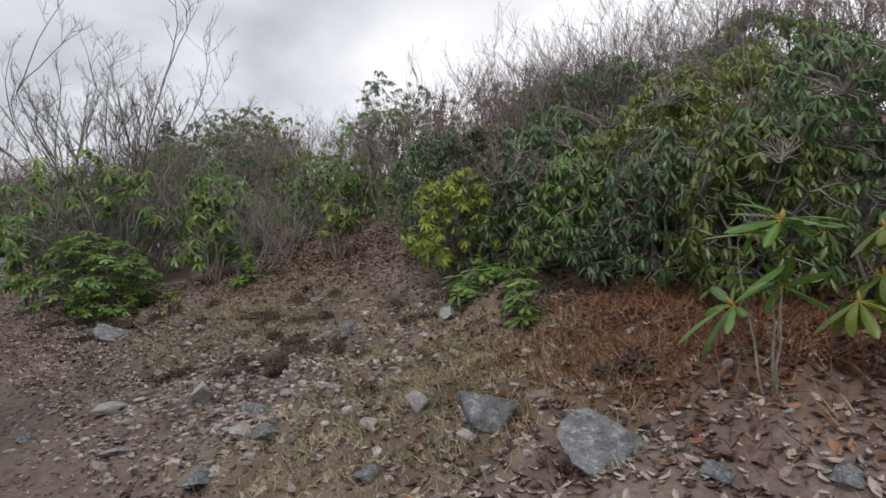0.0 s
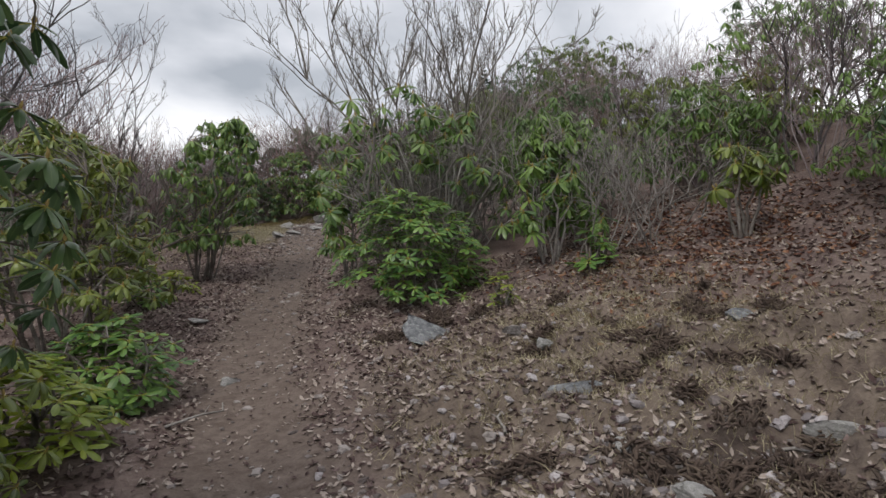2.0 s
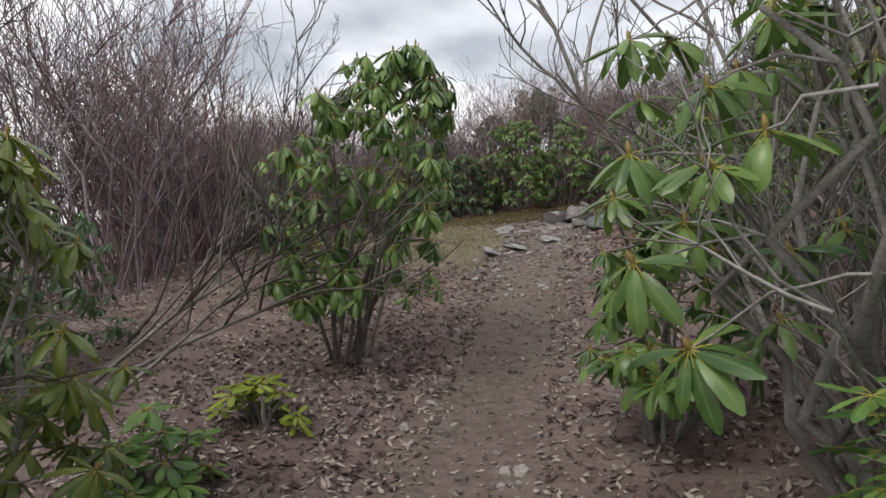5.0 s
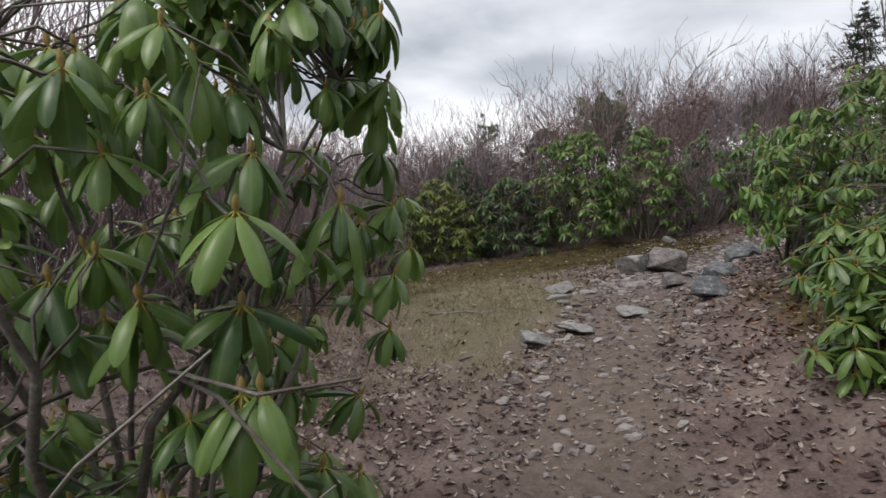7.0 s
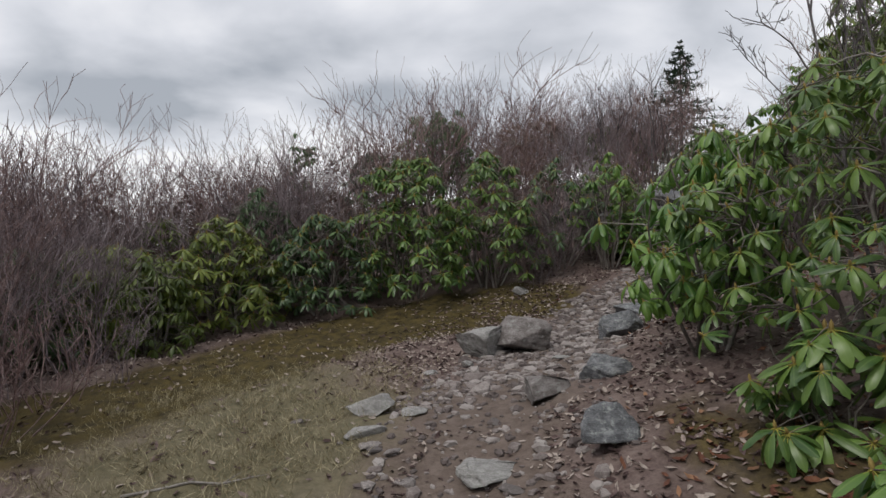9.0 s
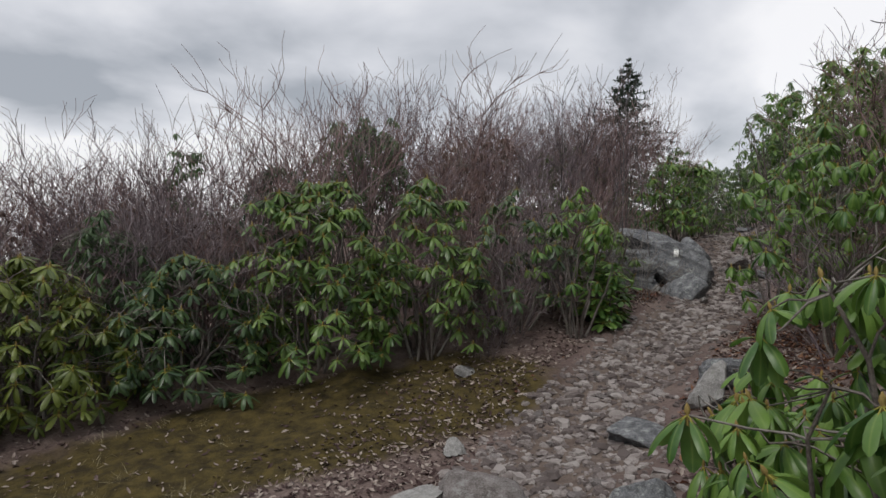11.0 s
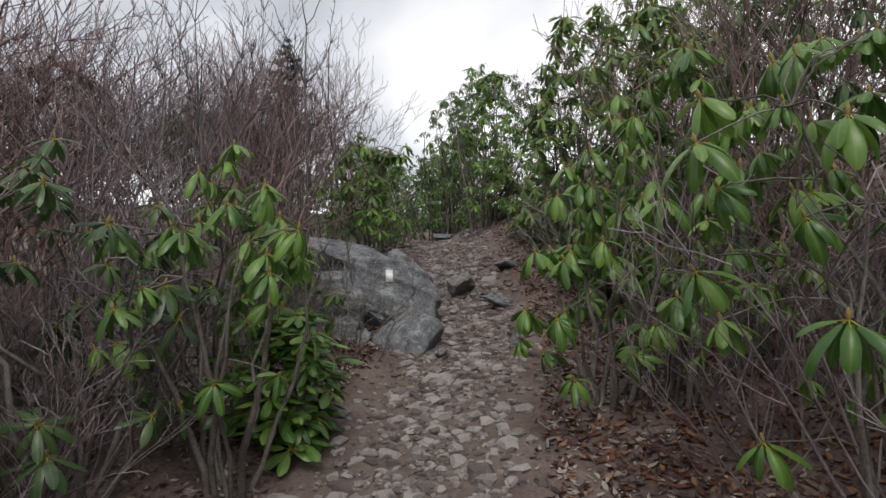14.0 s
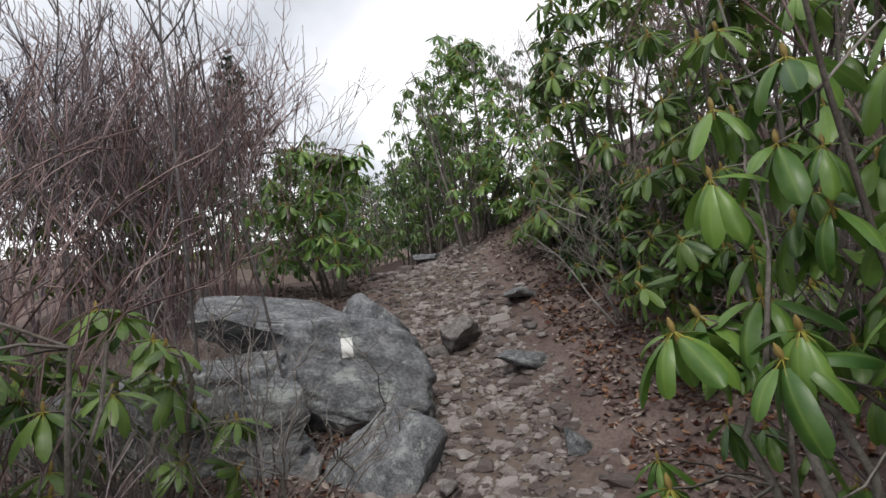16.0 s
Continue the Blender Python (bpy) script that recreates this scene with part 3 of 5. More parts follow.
def ground_material():
    m = surface("ground_soil_and_litter", [(0.075, 0.05, 0.045), (0.145, 0.105, 0.095), (0.225, 0.175, 0.155)], 3.0, 45, 0.95, 0.9, distance=0.03)
    n, l = m.node_tree.nodes, m.node_tree.links
    b = n["Principled BSDF"]
    base = b.inputs["Base Color"].links[0].from_socket
    place = n.new("ShaderNodeTexCoord")

    def layer(under, key, colours, scale, amount=1.0):
        t = node(n, "ShaderNodeTexNoise", Scale=scale, Detail=6.0, Roughness=0.7)
        l.new(place.outputs["Object"], t.inputs["Vector"])
        r = n.new("ShaderNodeValToRGB")
        r.color_ramp.elements[0].position, r.color_ramp.elements[0].color = 0.35, (*colours[0], 1)
        r.color_ramp.elements[1].position, r.color_ramp.elements[1].color = 0.66, (*colours[1], 1)
        l.new(t.outputs["Fac"], r.inputs[0])
        a = n.new("ShaderNodeAttribute")
        a.attribute_name = key
        k = n.new("ShaderNodeMath")
        k.operation = "MULTIPLY"
        k.inputs[1].default_value = amount
        l.new(a.outputs["Fac"], k.inputs[0])
        mix = n.new("ShaderNodeMix")
        mix.data_type = "RGBA"
        l.new(k.outputs[0], mix.inputs[0])
        l.new(under, mix.inputs[6])
        l.new(r.outputs[0], mix.inputs[7])
        return mix.outputs[2]

    c = layer(base, "grass", ((0.115, 0.09, 0.07), (0.23, 0.19, 0.145)), 26, 0.8)
    c = layer(c, "green", ((0.075, 0.075, 0.034), (0.175, 0.155, 0.088)), 18, 0.85)
    c = layer(c, "needles", ((0.085, 0.042, 0.026), (0.20, 0.115, 0.07)), 30, 0.85)
    c = layer(c, "torn", ((0.030, 0.021, 0.020), (0.085, 0.062, 0.056)), 20, 0.85)
    c = layer(c, "moss", ((0.022, 0.016, 0.005), (0.10, 0.075, 0.02)), 9, 0.97)
    c = layer(c, "dirt", ((0.095, 0.070, 0.057), (0.18, 0.142, 0.122)), 14, 0.9)
    l.new(c, b.inputs["Base Color"])
    return m


me.materials.append(ground_material())
ground = tagged(new("ground", me), "worn dirt trail through leaf litter, dry grass and moss", "ground", kind="structure")

def field_at(field, x, y):
    """Value of a field over the ground sheet's grid."""
    i = np.clip(np.searchsorted(gy, y) - 1, 0, len(gy) - 2)
    j = np.clip(np.searchsorted(gx, x) - 1, 0, len(gx) - 2)
    u, v = (x - gx[j]) / (gx[j + 1] - gx[j]), (y - gy[i]) / (gy[i + 1] - gy[i])
    return (field[i, j] * (1 - u) + field[i, j + 1] * u) * (1 - v) + (field[i + 1, j] * (1 - u) + field[i + 1, j + 1] * u) * v


def surface_at(x, y):
    """Height of the built ground sheet, bumps included."""
    return field_at(Z, x, y)


def top_at(x, y):
    return float(surface_at(np.array([x]), np.array([y]))[0])


# ---- rocks ----
block(6.35, 21.95, 1.72, (0.95, 0.5, 0.42), (4, -3, -40), "long low layered grey boulder behind bare twigs", 3, beds=6, dip=0.15)
blazed = block(7.33, 21.55, 1.86, (0.52, 0.42, 0.40), (-14, 9, -44), "layered grey boulder with a white painted trail blaze", 25, beds=7, square=3.0, dip=0.25)
block(7.18, 21.86, 2.24, (0.62, 0.42, 0.17), (-8, 10, -42), "cracked upper layer of the grey boulder", 12, beds=3, square=3.2, dip=0.2)
block(7.92, 21.98, 1.98, (0.27, 0.32, 0.38), (0, 14, -30), "rounded grey boulder beside the trail", 8, beds=2, square=2.3, planes=4, dip=0.9)
block(7.06, 20.84, 1.62, (0.27, 0.13, 0.30), (-38, 22, -48), "tilted grey slab leaning at the foot of the boulder", 11, beds=4, square=3.4, detail=5)
rock(6.86, 21.12, (0.1, 0.08, 0.07), (0, 0, 30), 71, ROCK_PALE, 0.3, "pale stone wedged beside the slab")
block(8.5, 21.68, 1.98, (0.2, 0.14, 0.13), (10, -12, 10), "brown angular rock in the trail", 70, ROCK_DARK, beds=3, square=4, planes=9, keep=(0.5, 0.85), detail=5)
rock(8.28, 21.75, (0.11, 0.09, 0.07), (0, 6, 15), 12, ROCK_DARK, 0.3, "brown stone lying on the trail")
rock(8.38, 20.98, (0.24, 0.17, 0.09), (12, 4, 20), 13, ROCK, 0.3, "flat grey slab set in the trail edge")
rock(9.15, 21.62, (0.22, 0.15, 0.06), (8, 3, 20), 14, ROCK, 0.32, "flat grey slab set in the trail edge")
rock(7.65, 20.2, (0.12, 0.1, 0.07), (10, 0, 40), 15, ROCK, 0.32)
rock(7.18, 20.58, (0.09, 0.07, 0.05), (0, 0, 10), 78, ROCK_DARK, 0.3)
rock(10.4, 23.9, (0.3, 0.22, 0.08), (0, 3, 30), 16, ROCK, 0.35, "flat grey slab set in the trail edge")
block(3.22, 16.78, 0.99, (0.25, 0.2, 0.17), (8, 6, 12), "dark earthy half of a split rock standing in the trail", 17, ROCK_DARK, beds=4, square=4, planes=10, keep=(0.5, 0.85), detail=5)
block(2.9, 16.74, 0.97, (0.21, 0.18, 0.16), (10, -8, 30), "pale grey half of a split rock in the trail", 18, ROCK_PALE, beds=3, square=4, planes=9, keep=(0.5, 0.85), detail=5)
block(3.97, 16.42, 1.10, (0.21, 0.15, 0.13), (14, -6, 20), "low grey angular rock under the shrub edge", 19, ROCK, beds=3, planes=9, keep=(0.5, 0.85), detail=5)
rock(3.4, 16.1, (0.12, 0.05, 0.025), (0, 4, 20), 75, ROCK_PALE, 0.3, "long flat pale slab in the trail")
rock(2.72, 16.35, (0.06, 0.05, 0.035), (0, 4, 20), 76, ROCK_PALE, 0.3)
rock(2.45, 16.3, (0.08, 0.05, 0.03), (0, 4, 60), 77, ROCK_PALE, 0.3)
block(5.06, 17.5, 1.30, (0.2, 0.16, 0.21), (18, -22, 60), "pale angular rock beside the trail", 23, ROCK_PALE, beds=4, square=5, planes=10, keep=(0.45, 0.8), detail=5)
block(5.52, 17.8, 1.30, (0.3, 0.17, 0.15), (-8, 12, 20), "dark grey angular rock beside the trail", 20, ROCK, beds=3, square=5, planes=10, keep=(0.5, 0.85), detail=5)
block(5.12, 17.22, 1.2, (0.2, 0.14, 0.1), (0, 8, 20), "low grey rock beside the trail", 31, ROCK, beds=3, planes=9, keep=(0.5, 0.85), detail=5)
rock(4.55, 17.45, (0.3, 0.2, 0.11), (0, 4, 30), 21, ROCK, 0.35, "low grey rock under the shrub edge")
rock(3.12, 14.4, (0.21, 0.15, 0.1), (8, 5, 10), 22, ROCK, 0.35, "low grey rock under the shrub edge")
rock(3.38, 15.32, (0.18, 0.13, 0.1), (0, 0, 10), 23, ROCK, 0.3)
rock(3.02, 15.25, (0.2, 0.12, 0.09), (0, 0, 40), 24, ROCK_DARK, 0.3)
rock(2.55, 14.45, (0.26, 0.13, 0.05), (0, 5, 12), 25, ROCK_PALE, 0.35, "flat pale stone slab in the trail")
rock(2.06, 15.42, (0.17, 0.11, 0.075), (0, 8, 20), 26, ROCK_PALE, 0.25, "pale wedge-shaped stone in the trail")
rock(2.28, 15.3, (0.09, 0.07, 0.03), (0, 4, 20), 27, ROCK_PALE, 0.3)
rock(2.0, 15.05, (0.12, 0.08, 0.04), (0, 4, 50), 28, ROCK_PALE, 0.3)
rock(1.78, 13.86, (0.17, 0.11, 0.06), (10, 8, 55), 29, ROCK_PALE, 0.25, "pale wedge-shaped stone in the trail")
rock(2.13, 14.12, (0.2, 0.13, 0.05), (0, 6, 20), 30, ROCK_PALE, 0.3, "flat pale stone slab in the trail")
rock(3.36, 17.78, (0.12, 0.09, 0.07), (0, 0, 30), 31, ROCK_PALE, 0.3)
rock(3.77, 19.18, (0.13, 0.09, 0.07), (0, 0, 10), 32, ROCK_PALE, 0.3)
rock(2.58, 6.62, (0.21, 0.18, 0.06), (30, 6, 12), 33, ROCK, 0.3, "flat grey slab among torn turf")
rock(2.92, 5.1, (0.2, 0.14, 0.06), (14, 6, 20), 34, ROCK, 0.3, "flat grey slab among torn turf")
rock(2.79, 4.0, (0.1, 0.08, 0.05), (12, 8, 10), 35, ROCK_PALE, 0.25, "pale angular stone in the clearing")
rock(2.27, 3.86, (0.15, 0.09, 0.07), (18, 10, 50), 36, ROCK_PALE, 0.22, "pale angular stone in the clearing")
rock(3.27, 3.62, (0.14, 0.11, 0.07), (8, 6, 15), 37, ROCK, 0.3, "rounded grey stone in the clearing")
rock(3.69, 3.0, (0.09, 0.08, 0.06), (0, 6, 15), 38, ROCK_PALE, 0.25, "pale angular stone in the clearing")
rock(2.42, 1.55, (0.125, 0.11, 0.09), (18, 8, -35), 39, ROCK, 0.28, "square grey rock in dry grass")
rock(2.38, 0.93, (0.21, 0.15, 0.1), (8, 14, -20), 40, ROCK, 0.3, "flat grey rock with a pale patch in dry grass")
rock(1.42, 4.42, (0.07, 0.06, 0.035), (0, 0, 20), 41, ROCK, 0.3)
rock(0.87, 4.82, (0.18, 0.12, 0.06), (0, 4, 0), 42, ROCK, 0.3, "grey slab at the trail's grassy edge")
rock(2.43, 1.95, (0.08, 0.06, 0.05), (10, 4, 25), 43, ROCK_PALE, 0.25, "pale angular stone in the clearing")
rock(1.89, 4.34, (0.19, 0.08, 0.04), (6, 4, 20), 44, ROCK_PALE, 0.3, "long flat pale slab in the clearing")
rock(1.69, 3.62, (0.13, 0.05, 0.03), (4, 4, 15), 60, ROCK_PALE, 0.3, "long flat pale slab in the clearing")
rock(2.32, 3.2, (0.12, 0.09, 0.06), (12, 4, 40), 61, ROCK, 0.28, "pale angular stone in the clearing")
rock(2.1, 2.96, (0.1, 0.07, 0.05), (8, 4, 80), 62, ROCK_PALE, 0.3, "pale angular stone in the clearing")
rock(2.16, 2.78, (0.08, 0.07, 0.06), (6, 4, 10), 63, ROCK, 0.3, "pale angular stone in the clearing")
rock(4.07, 5.2, (0.16, 0.12, 0.06), (8, 4, 30), 64, ROCK, 0.35, "flat grey slab among torn turf")
rock(2.83, 4.55, (0.07, 0.05, 0.04), (0, 4, 50), 45, ROCK_PALE, 0.3)
rock(3.42, 4.0, (0.15, 0.05, 0.05), (0, 8, -25), 46, ROCK_PALE, 0.3, "pale angular stone in the clearing")
rock(2.35, 0.62, (0.07, 0.05, 0.03), (0, 4, 0), 47, ROCK, 0.3)
rock(2.5, 0.35, (0.07, 0.05, 0.03), (0, 4, 50), 48, ROCK, 0.3)
rock(1.78, 2.72, (0.14, 0.09, 0.05), (6, 4, 50), 65, ROCK, 0.32, "pale angular stone in the clearing")
rock(2.0, 1.78, (0.07, 0.05, 0.03), (0, 4, 20), 66, ROCK, 0.3, "pale angular stone in the clearing")
rock(1.2, 6.74, (0.08, 0.06, 0.03), (0, 4, 50), 49, ROCK_PALE, 0.3)
rock(0.87, 8.52, (0.11, 0.08, 0.03), (0, 4, 50), 50, ROCK_PALE, 0.3)
rock(2.23, 2.05, (0.08, 0.06, 0.04), (0, 4, 70), 67, ROCK_PALE, 0.3)
rock(2.58, 3.3, (0.09, 0.06, 0.04), (6, 4, 70), 68, ROCK_PALE, 0.3, "pale angular stone in the clearing")
rock(3.04, 6.1, (0.08, 0.06, 0.05), (0, 4, 0), 69, ROCK_DARK, 0.3)
rock(3.1, 5.74, (0.08, 0.05, 0.05), (0, 4, 20), 72, ROCK_PALE, 0.3)

# the painted trail mark follows the boulder's face
def blaze_on(ob, centre, way, w, h):
    m = ob.matrix_basis
    tree = BVHTree.FromPolygons([m @ v.co for v in ob.data.vertices], [tuple(p.vertices) for p in ob.data.polygons])
    way = Vector(way).normalized()
    side = way.cross((0, 0, 1)).normalized()
    up = side.cross(way)
    front, faces, cols, rows_up = [], [], 7, 10
    for i in range(rows_up):
        for j in range(cols):
            p = Vector(centre) + side * (w * (j / (cols - 1) - 0.5) * (1 + 0.12 * noise.noise((i * 0.7, j, 3)))) + up * (h * (i / (rows_up - 1) - 0.5) * (1 + 0.1 * noise.noise((j * 0.9, i, 8))))
            hit = tree.ray_cast(p - way * 1.5, way)[0]
            front.append((hit or p) - way * 0.004)
    for i in range(rows_up - 1):
        for j in range(cols - 1):
            faces.append((i * cols + j, i * cols + j + 1, (i + 1) * cols + j + 1, (i + 1) * cols + j))
    b = Build()
    b.add([tuple(m.inverted() @ p) for p in front], faces)
    return part("white_blaze", b.mesh("white_blaze", [PAINT]), ob, "faded white painted trail blaze")


blaze_on(blazed, (7.38, 21.49, 2.10), (0.6, 0.79, -0.15), 0.06, 0.105)

# ---- rhododendrons along the walk ----
LEGGY = "leggy rhododendron with pale grey stems and sparse drooping leaves"
DENSE = "low dense rhododendron with fresh green leaves to the ground"
YELLOW = "yellow-green rhododendron shrub at the clearing's edge"
TALL = "tall rhododendron with dark drooping leaves on bare stems"
BANK = "rhododendron thicket covering the uphill bank"
# left of the first stretch
rhododendron(0.3, 4.25, 0.62, 2.45, 150, LEAF_DARK, size=0.8, seed=1, low=0.35, lean=(0.3, 0.0), label=TALL)
rhododendron(-0.15, 5.0, 0.85, 1.45, 210, LEAF_OLIVE, size=0.75, seed=2, low=0.12)
rhododendron(0.3, 5.6, 0.5, 0.5, 90, LEAF_YELLOW, "low", size=1.0, seed=3, low=0.1, label="low yellow-green shrub at the trail edge")
rhododendron(0.52, 6.5, 0.45, 0.5, 110, LEAF_FRESH, "low", size=0.95, seed=190, low=0.08, clear_of=0.4, label="low yellow-green shrub at the trail edge")
rhododendron(-0.1, 7.6, 0.95, 1.75, 220, LEAF_OLIVE, size=0.72, seed=4, low=0.2)
rhododendron(0.0, 8.6, 0.62, 1.7, 150, LEAF_OLIVE, size=0.85, seed=191, low=0.15, clear_of=0.7)
rhododendron(0.3, 9.3, 0.3, 0.4, 24, LEAF_FRESH, "low", size=1.1, seed=5, low=0.1, label="low green seedlings at the trail edge")
rhododendron(0.5, 10.0, 0.26, 0.3, 16, LEAF_YELLOW, "low", size=1.1, seed=6, low=0.1, label="low green seedlings at the trail edge")
rhododendron(0.72, 11.2, 0.85, 2.2, 300, LEAF, "big", size=0.82, seed=21, low=0.22, lean=(0.42, -0.2), stems=15, long=0.52, thick=0.016, clear_of=0.36, label="tall rhododendron leaning over the trail, large drooping leaves")
# right of the first stretch
rhododendron(2.8, 7.8, 0.82, 0.95, 430, LEAF_FRESH, "low", size=0.78, seed=8, low=0.02, stems=14, thick=0.01, label=DENSE)
rhododendron(3.0, 8.8, 1.4, 1.95, 120, LEAF, size=1.0, seed=9, low=0.3, stems=26, thick=0.02, bark=STEM_PALE, label=LEGGY)
rhododendron(2.5, 9.75, 0.55, 1.3, 70, LEAF, size=1.0, seed=10, low=0.25, stems=10, bark=STEM_PALE, label=LEGGY)
rhododendron(3.95, 7.35, 0.5, 0.95, 44, LEAF, size=0.95, seed=11, low=0.3, stems=9, bark=STEM_PALE, label=LEGGY)
rhododendron(4.1, 6.85, 0.16, 0.32, 18, LEAF_FRESH, "low", size=1.0, seed=12, low=0.1, label="small green rhododendron seedling")
rhododendron(3.22, 6.72, 0.14, 0.24, 12, LEAF_YELLOW, "low", size=0.65, seed=13, low=0.1, label="small yellow-green seedling in dry grass")
for k, (bx, by, br, bh, bn, tone) in enumerate([(4.5, 8.2, 0.6, 1.1, 45, LEAF), (5.0, 8.9, 0.7, 0.95, 60, LEAF_DARK), (6.9, 8.0, 0.8, 0.9, 80, LEAF_OLIVE)]):
    rhododendron(bx, by, br, bh, bn, tone, size=0.95, seed=195 + k, low=0.3, stems=13, bark=STEM_PALE, label=LEGGY)
rhododendron(5.1, 6.3, 0.3, 0.75, 20, LEAF_OLIVE, size=0.9, seed=14, low=0.5, stems=6, label=LEGGY)
rhododendron(4.7, 3.7, 0.78, 0.95, 330, LEAF_YELLOW, size=0.52, seed=15, low=0.08, stems=12, label=YELLOW)
rhododendron(4.05, 3.0, 0.3, 0.28, 26, LEAF_FRESH, "low", size=1.0, seed=16, low=0.1, label="low green seedlings under the bank")
rhododendron(3.45, 2.1, 0.16, 0.26, 14, LEAF_FRESH, "low", size=1.0, seed=17, low=0.1, label="small bright green rhododendron seedling")
rhododendron(3.95, 2.55, 0.12, 0.22, 9, LEAF, "low", size=1.1, seed=18, low=0.1, label="small green rhododendron seedling")
rhododendron(2.87, 0.64, 0.12, 0.6, 5, LEAF_FRESH, "star", size=1.0, seed=19, low=0.4, stems=3, thick=0.007, label="young rhododendron with long narrow leaves")
rhododendron(3.25, 0.2, 0.35, 0.5, 26, LEAF_OLIVE, size=0.9, seed=20, low=0.25, stems=5, label="young rhododendron with olive leaves")
for k, (bx, by, br, bh, bn, tone) in enumerate([(4.75, 3.0, 0.6, 0.95, 110, LEAF_DARK), (4.45, 2.3, 0.6, 0.95, 110, LEAF), (4.2, 1.65, 0.55, 0.9, 100, LEAF_DARK), (3.95, 1.0, 0.5, 0.9, 90, LEAF_OLIVE), (5.5, 4.5, 0.95, 1.45, 190, LEAF_DARK), (5.3, 3.1, 0.9, 1.15, 190, LEAF_DARK), (5.0, 1.9, 0.85, 1.22, 190, LEAF_OLIVE),
                                                (4.5, 0.75, 0.8, 1.3, 180, LEAF_DARK), (6.6, 3.4, 1.1, 1.3, 190, LEAF_DARK), (6.2, 1.9, 1.0, 1.1, 190, LEAF_OLIVE),
                                                (5.6, 0.4, 1.0, 1.4, 190, LEAF_DARK), (7.8, 4.8, 1.2, 1.3, 190, LEAF_OLIVE), (7.9, 2.2, 1.2, 0.95, 190, LEAF),
                                                (4.3, -0.5, 0.7, 1.45, 120, LEAF_OLIVE), (6.3, 5.6, 0.9, 1.3, 150, LEAF), (7.0, -0.3, 1.2, 1.4, 170, LEAF)]):
    rhododendron(bx, by, br * 1.1, bh * 0.93, int(bn * 4.2), tone, "mid", size=0.64, seed=30 + k, low=0.02, label=BANK, joined=True)
# right of the second stretch
rhododendron(4.35, 14.3, 1.0, 1.35, 310, LEAF, size=0.64, seed=50, low=0.08, label="rhododendron shrub with curled drooping leaves")
rhododendron(3.65, 12.75, 0.5, 0.7, 60, LEAF, size=0.85, seed=51, low=0.1, label="low rhododendron leaning towards the trail")
for k, (bx, by) in enumerate([(3.35, 12.7), (3.6, 13.2), (3.75, 13.9)]):
    rhododendron(bx, by, 0.3, 0.4, 26, LEAF_FRESH if k % 2 else LEAF, "near", size=0.95, seed=170 + k, low=0.1, stems=5, thick=0.008, clear_of=0.8, label="low rhododendron leaning towards the trail")
rhododendron(3.95, 15.1, 0.62, 1.2, 110, LEAF_FRESH, "big", size=0.8, seed=52, low=0.25, label="rhododendron with large drooping leaves beside the trail")
rhododendron(4.35, 16.0, 0.45, 0.65, 46, LEAF_FRESH, "big", size=0.95, seed=53, low=0.15, label="rhododendron with large drooping leaves beside the trail")
rhododendron(4.0, 11.4, 0.8, 1.1, 130, LEAF_DARK, size=0.8, seed=54, low=0.15)
rhododendron(5.6, 12.8, 1.1, 1.7, 170, LEAF_OLIVE, "mid", seed=55, low=0.1, joined=True)
# left of the last stretch
for k, (bx, by, br, bh, bn, tone) in enumerate([(-0.9, 19.0, 0.8, 1.2, 130, LEAF_OLIVE), (0.25, 19.2, 0.8, 1.25, 150, LEAF_OLIVE), (1.35, 19.55, 0.8, 1.15, 150, LEAF_DARK),
                                                (2.45, 19.75, 0.85, 1.75, 210, LEAF), (3.5, 19.75, 0.8, 1.6, 130, LEAF), (4.55, 20.1, 0.8, 1.45, 55, LEAF_DARK),
                                                (5.35, 20.35, 0.6, 1.25, 36, LEAF)]):
    rhododendron(bx, by, br * 1.1, bh, int(bn * 1.3), tone, size=0.88, seed=60 + k, low=0.08, stems=13, label="spreading rhododendron with drooping leaves behind the mossy edge")
for k, (bx, by, br, bh) in enumerate([(-0.3, 18.4, 0.6, 0.95), (-1.5, 18.2, 0.8, 1.15), (-2.7, 18.0, 0.9, 1.1), (-1.3, 15.6, 0.7, 0.95), (-2.6, 15.9, 0.9, 1.2), (0.5, 20.1, 0.8, 1.5), (-0.7, 20.3, 0.8, 1.4), (-2.0, 20.0, 0.8, 1.25), (-3.3, 19.6, 0.9, 1.25)]):
    rhododendron(bx, by, br, bh, 240, LEAF_DARK if k % 2 else LEAF_OLIVE, "mid", size=1.05, seed=140 + k, low=0.08, joined=True, label="rhododendron shrub among bare brush")
for k, (bx, by, bh) in enumerate([(-1.5, 20.5, 1.6), (-2.9, 20.4, 1.6), (0.3, 21.0, 1.7), (4.2, 21.7, 1.9), (-2.3, 16.8, 1.3), (5.0, 22.4, 1.9), (-0.6, 20.6, 1.6), (-2.2, 21.2, 1.8), (-3.8, 20.6, 1.8), (1.3, 21.1, 1.6), (-3.4, 18.6, 1.3), (-1.4, 21.8, 1.9)]):
    rhododendron(bx, by, 0.85, bh, 230, LEAF_BROWN, "mid", size=0.6, seed=180 + k, low=0.35, stems=14, thick=0.009, joined=True, label="twiggy shrub with withered brown leaves in the brush", name="brown_shrub")
rhododendron(5.55, 19.95, 0.36, 0.62, 90, LEAF_FRESH, "low", size=1.25, seed=68, low=0.05, label=DENSE)
rhododendron(5.1, 19.75, 0.62, 1.4, 44, LEAF_FRESH, "big", size=0.8, seed=69, low=0.3, clear_of=0.42, label="rhododendron with large drooping leaves beside the trail")
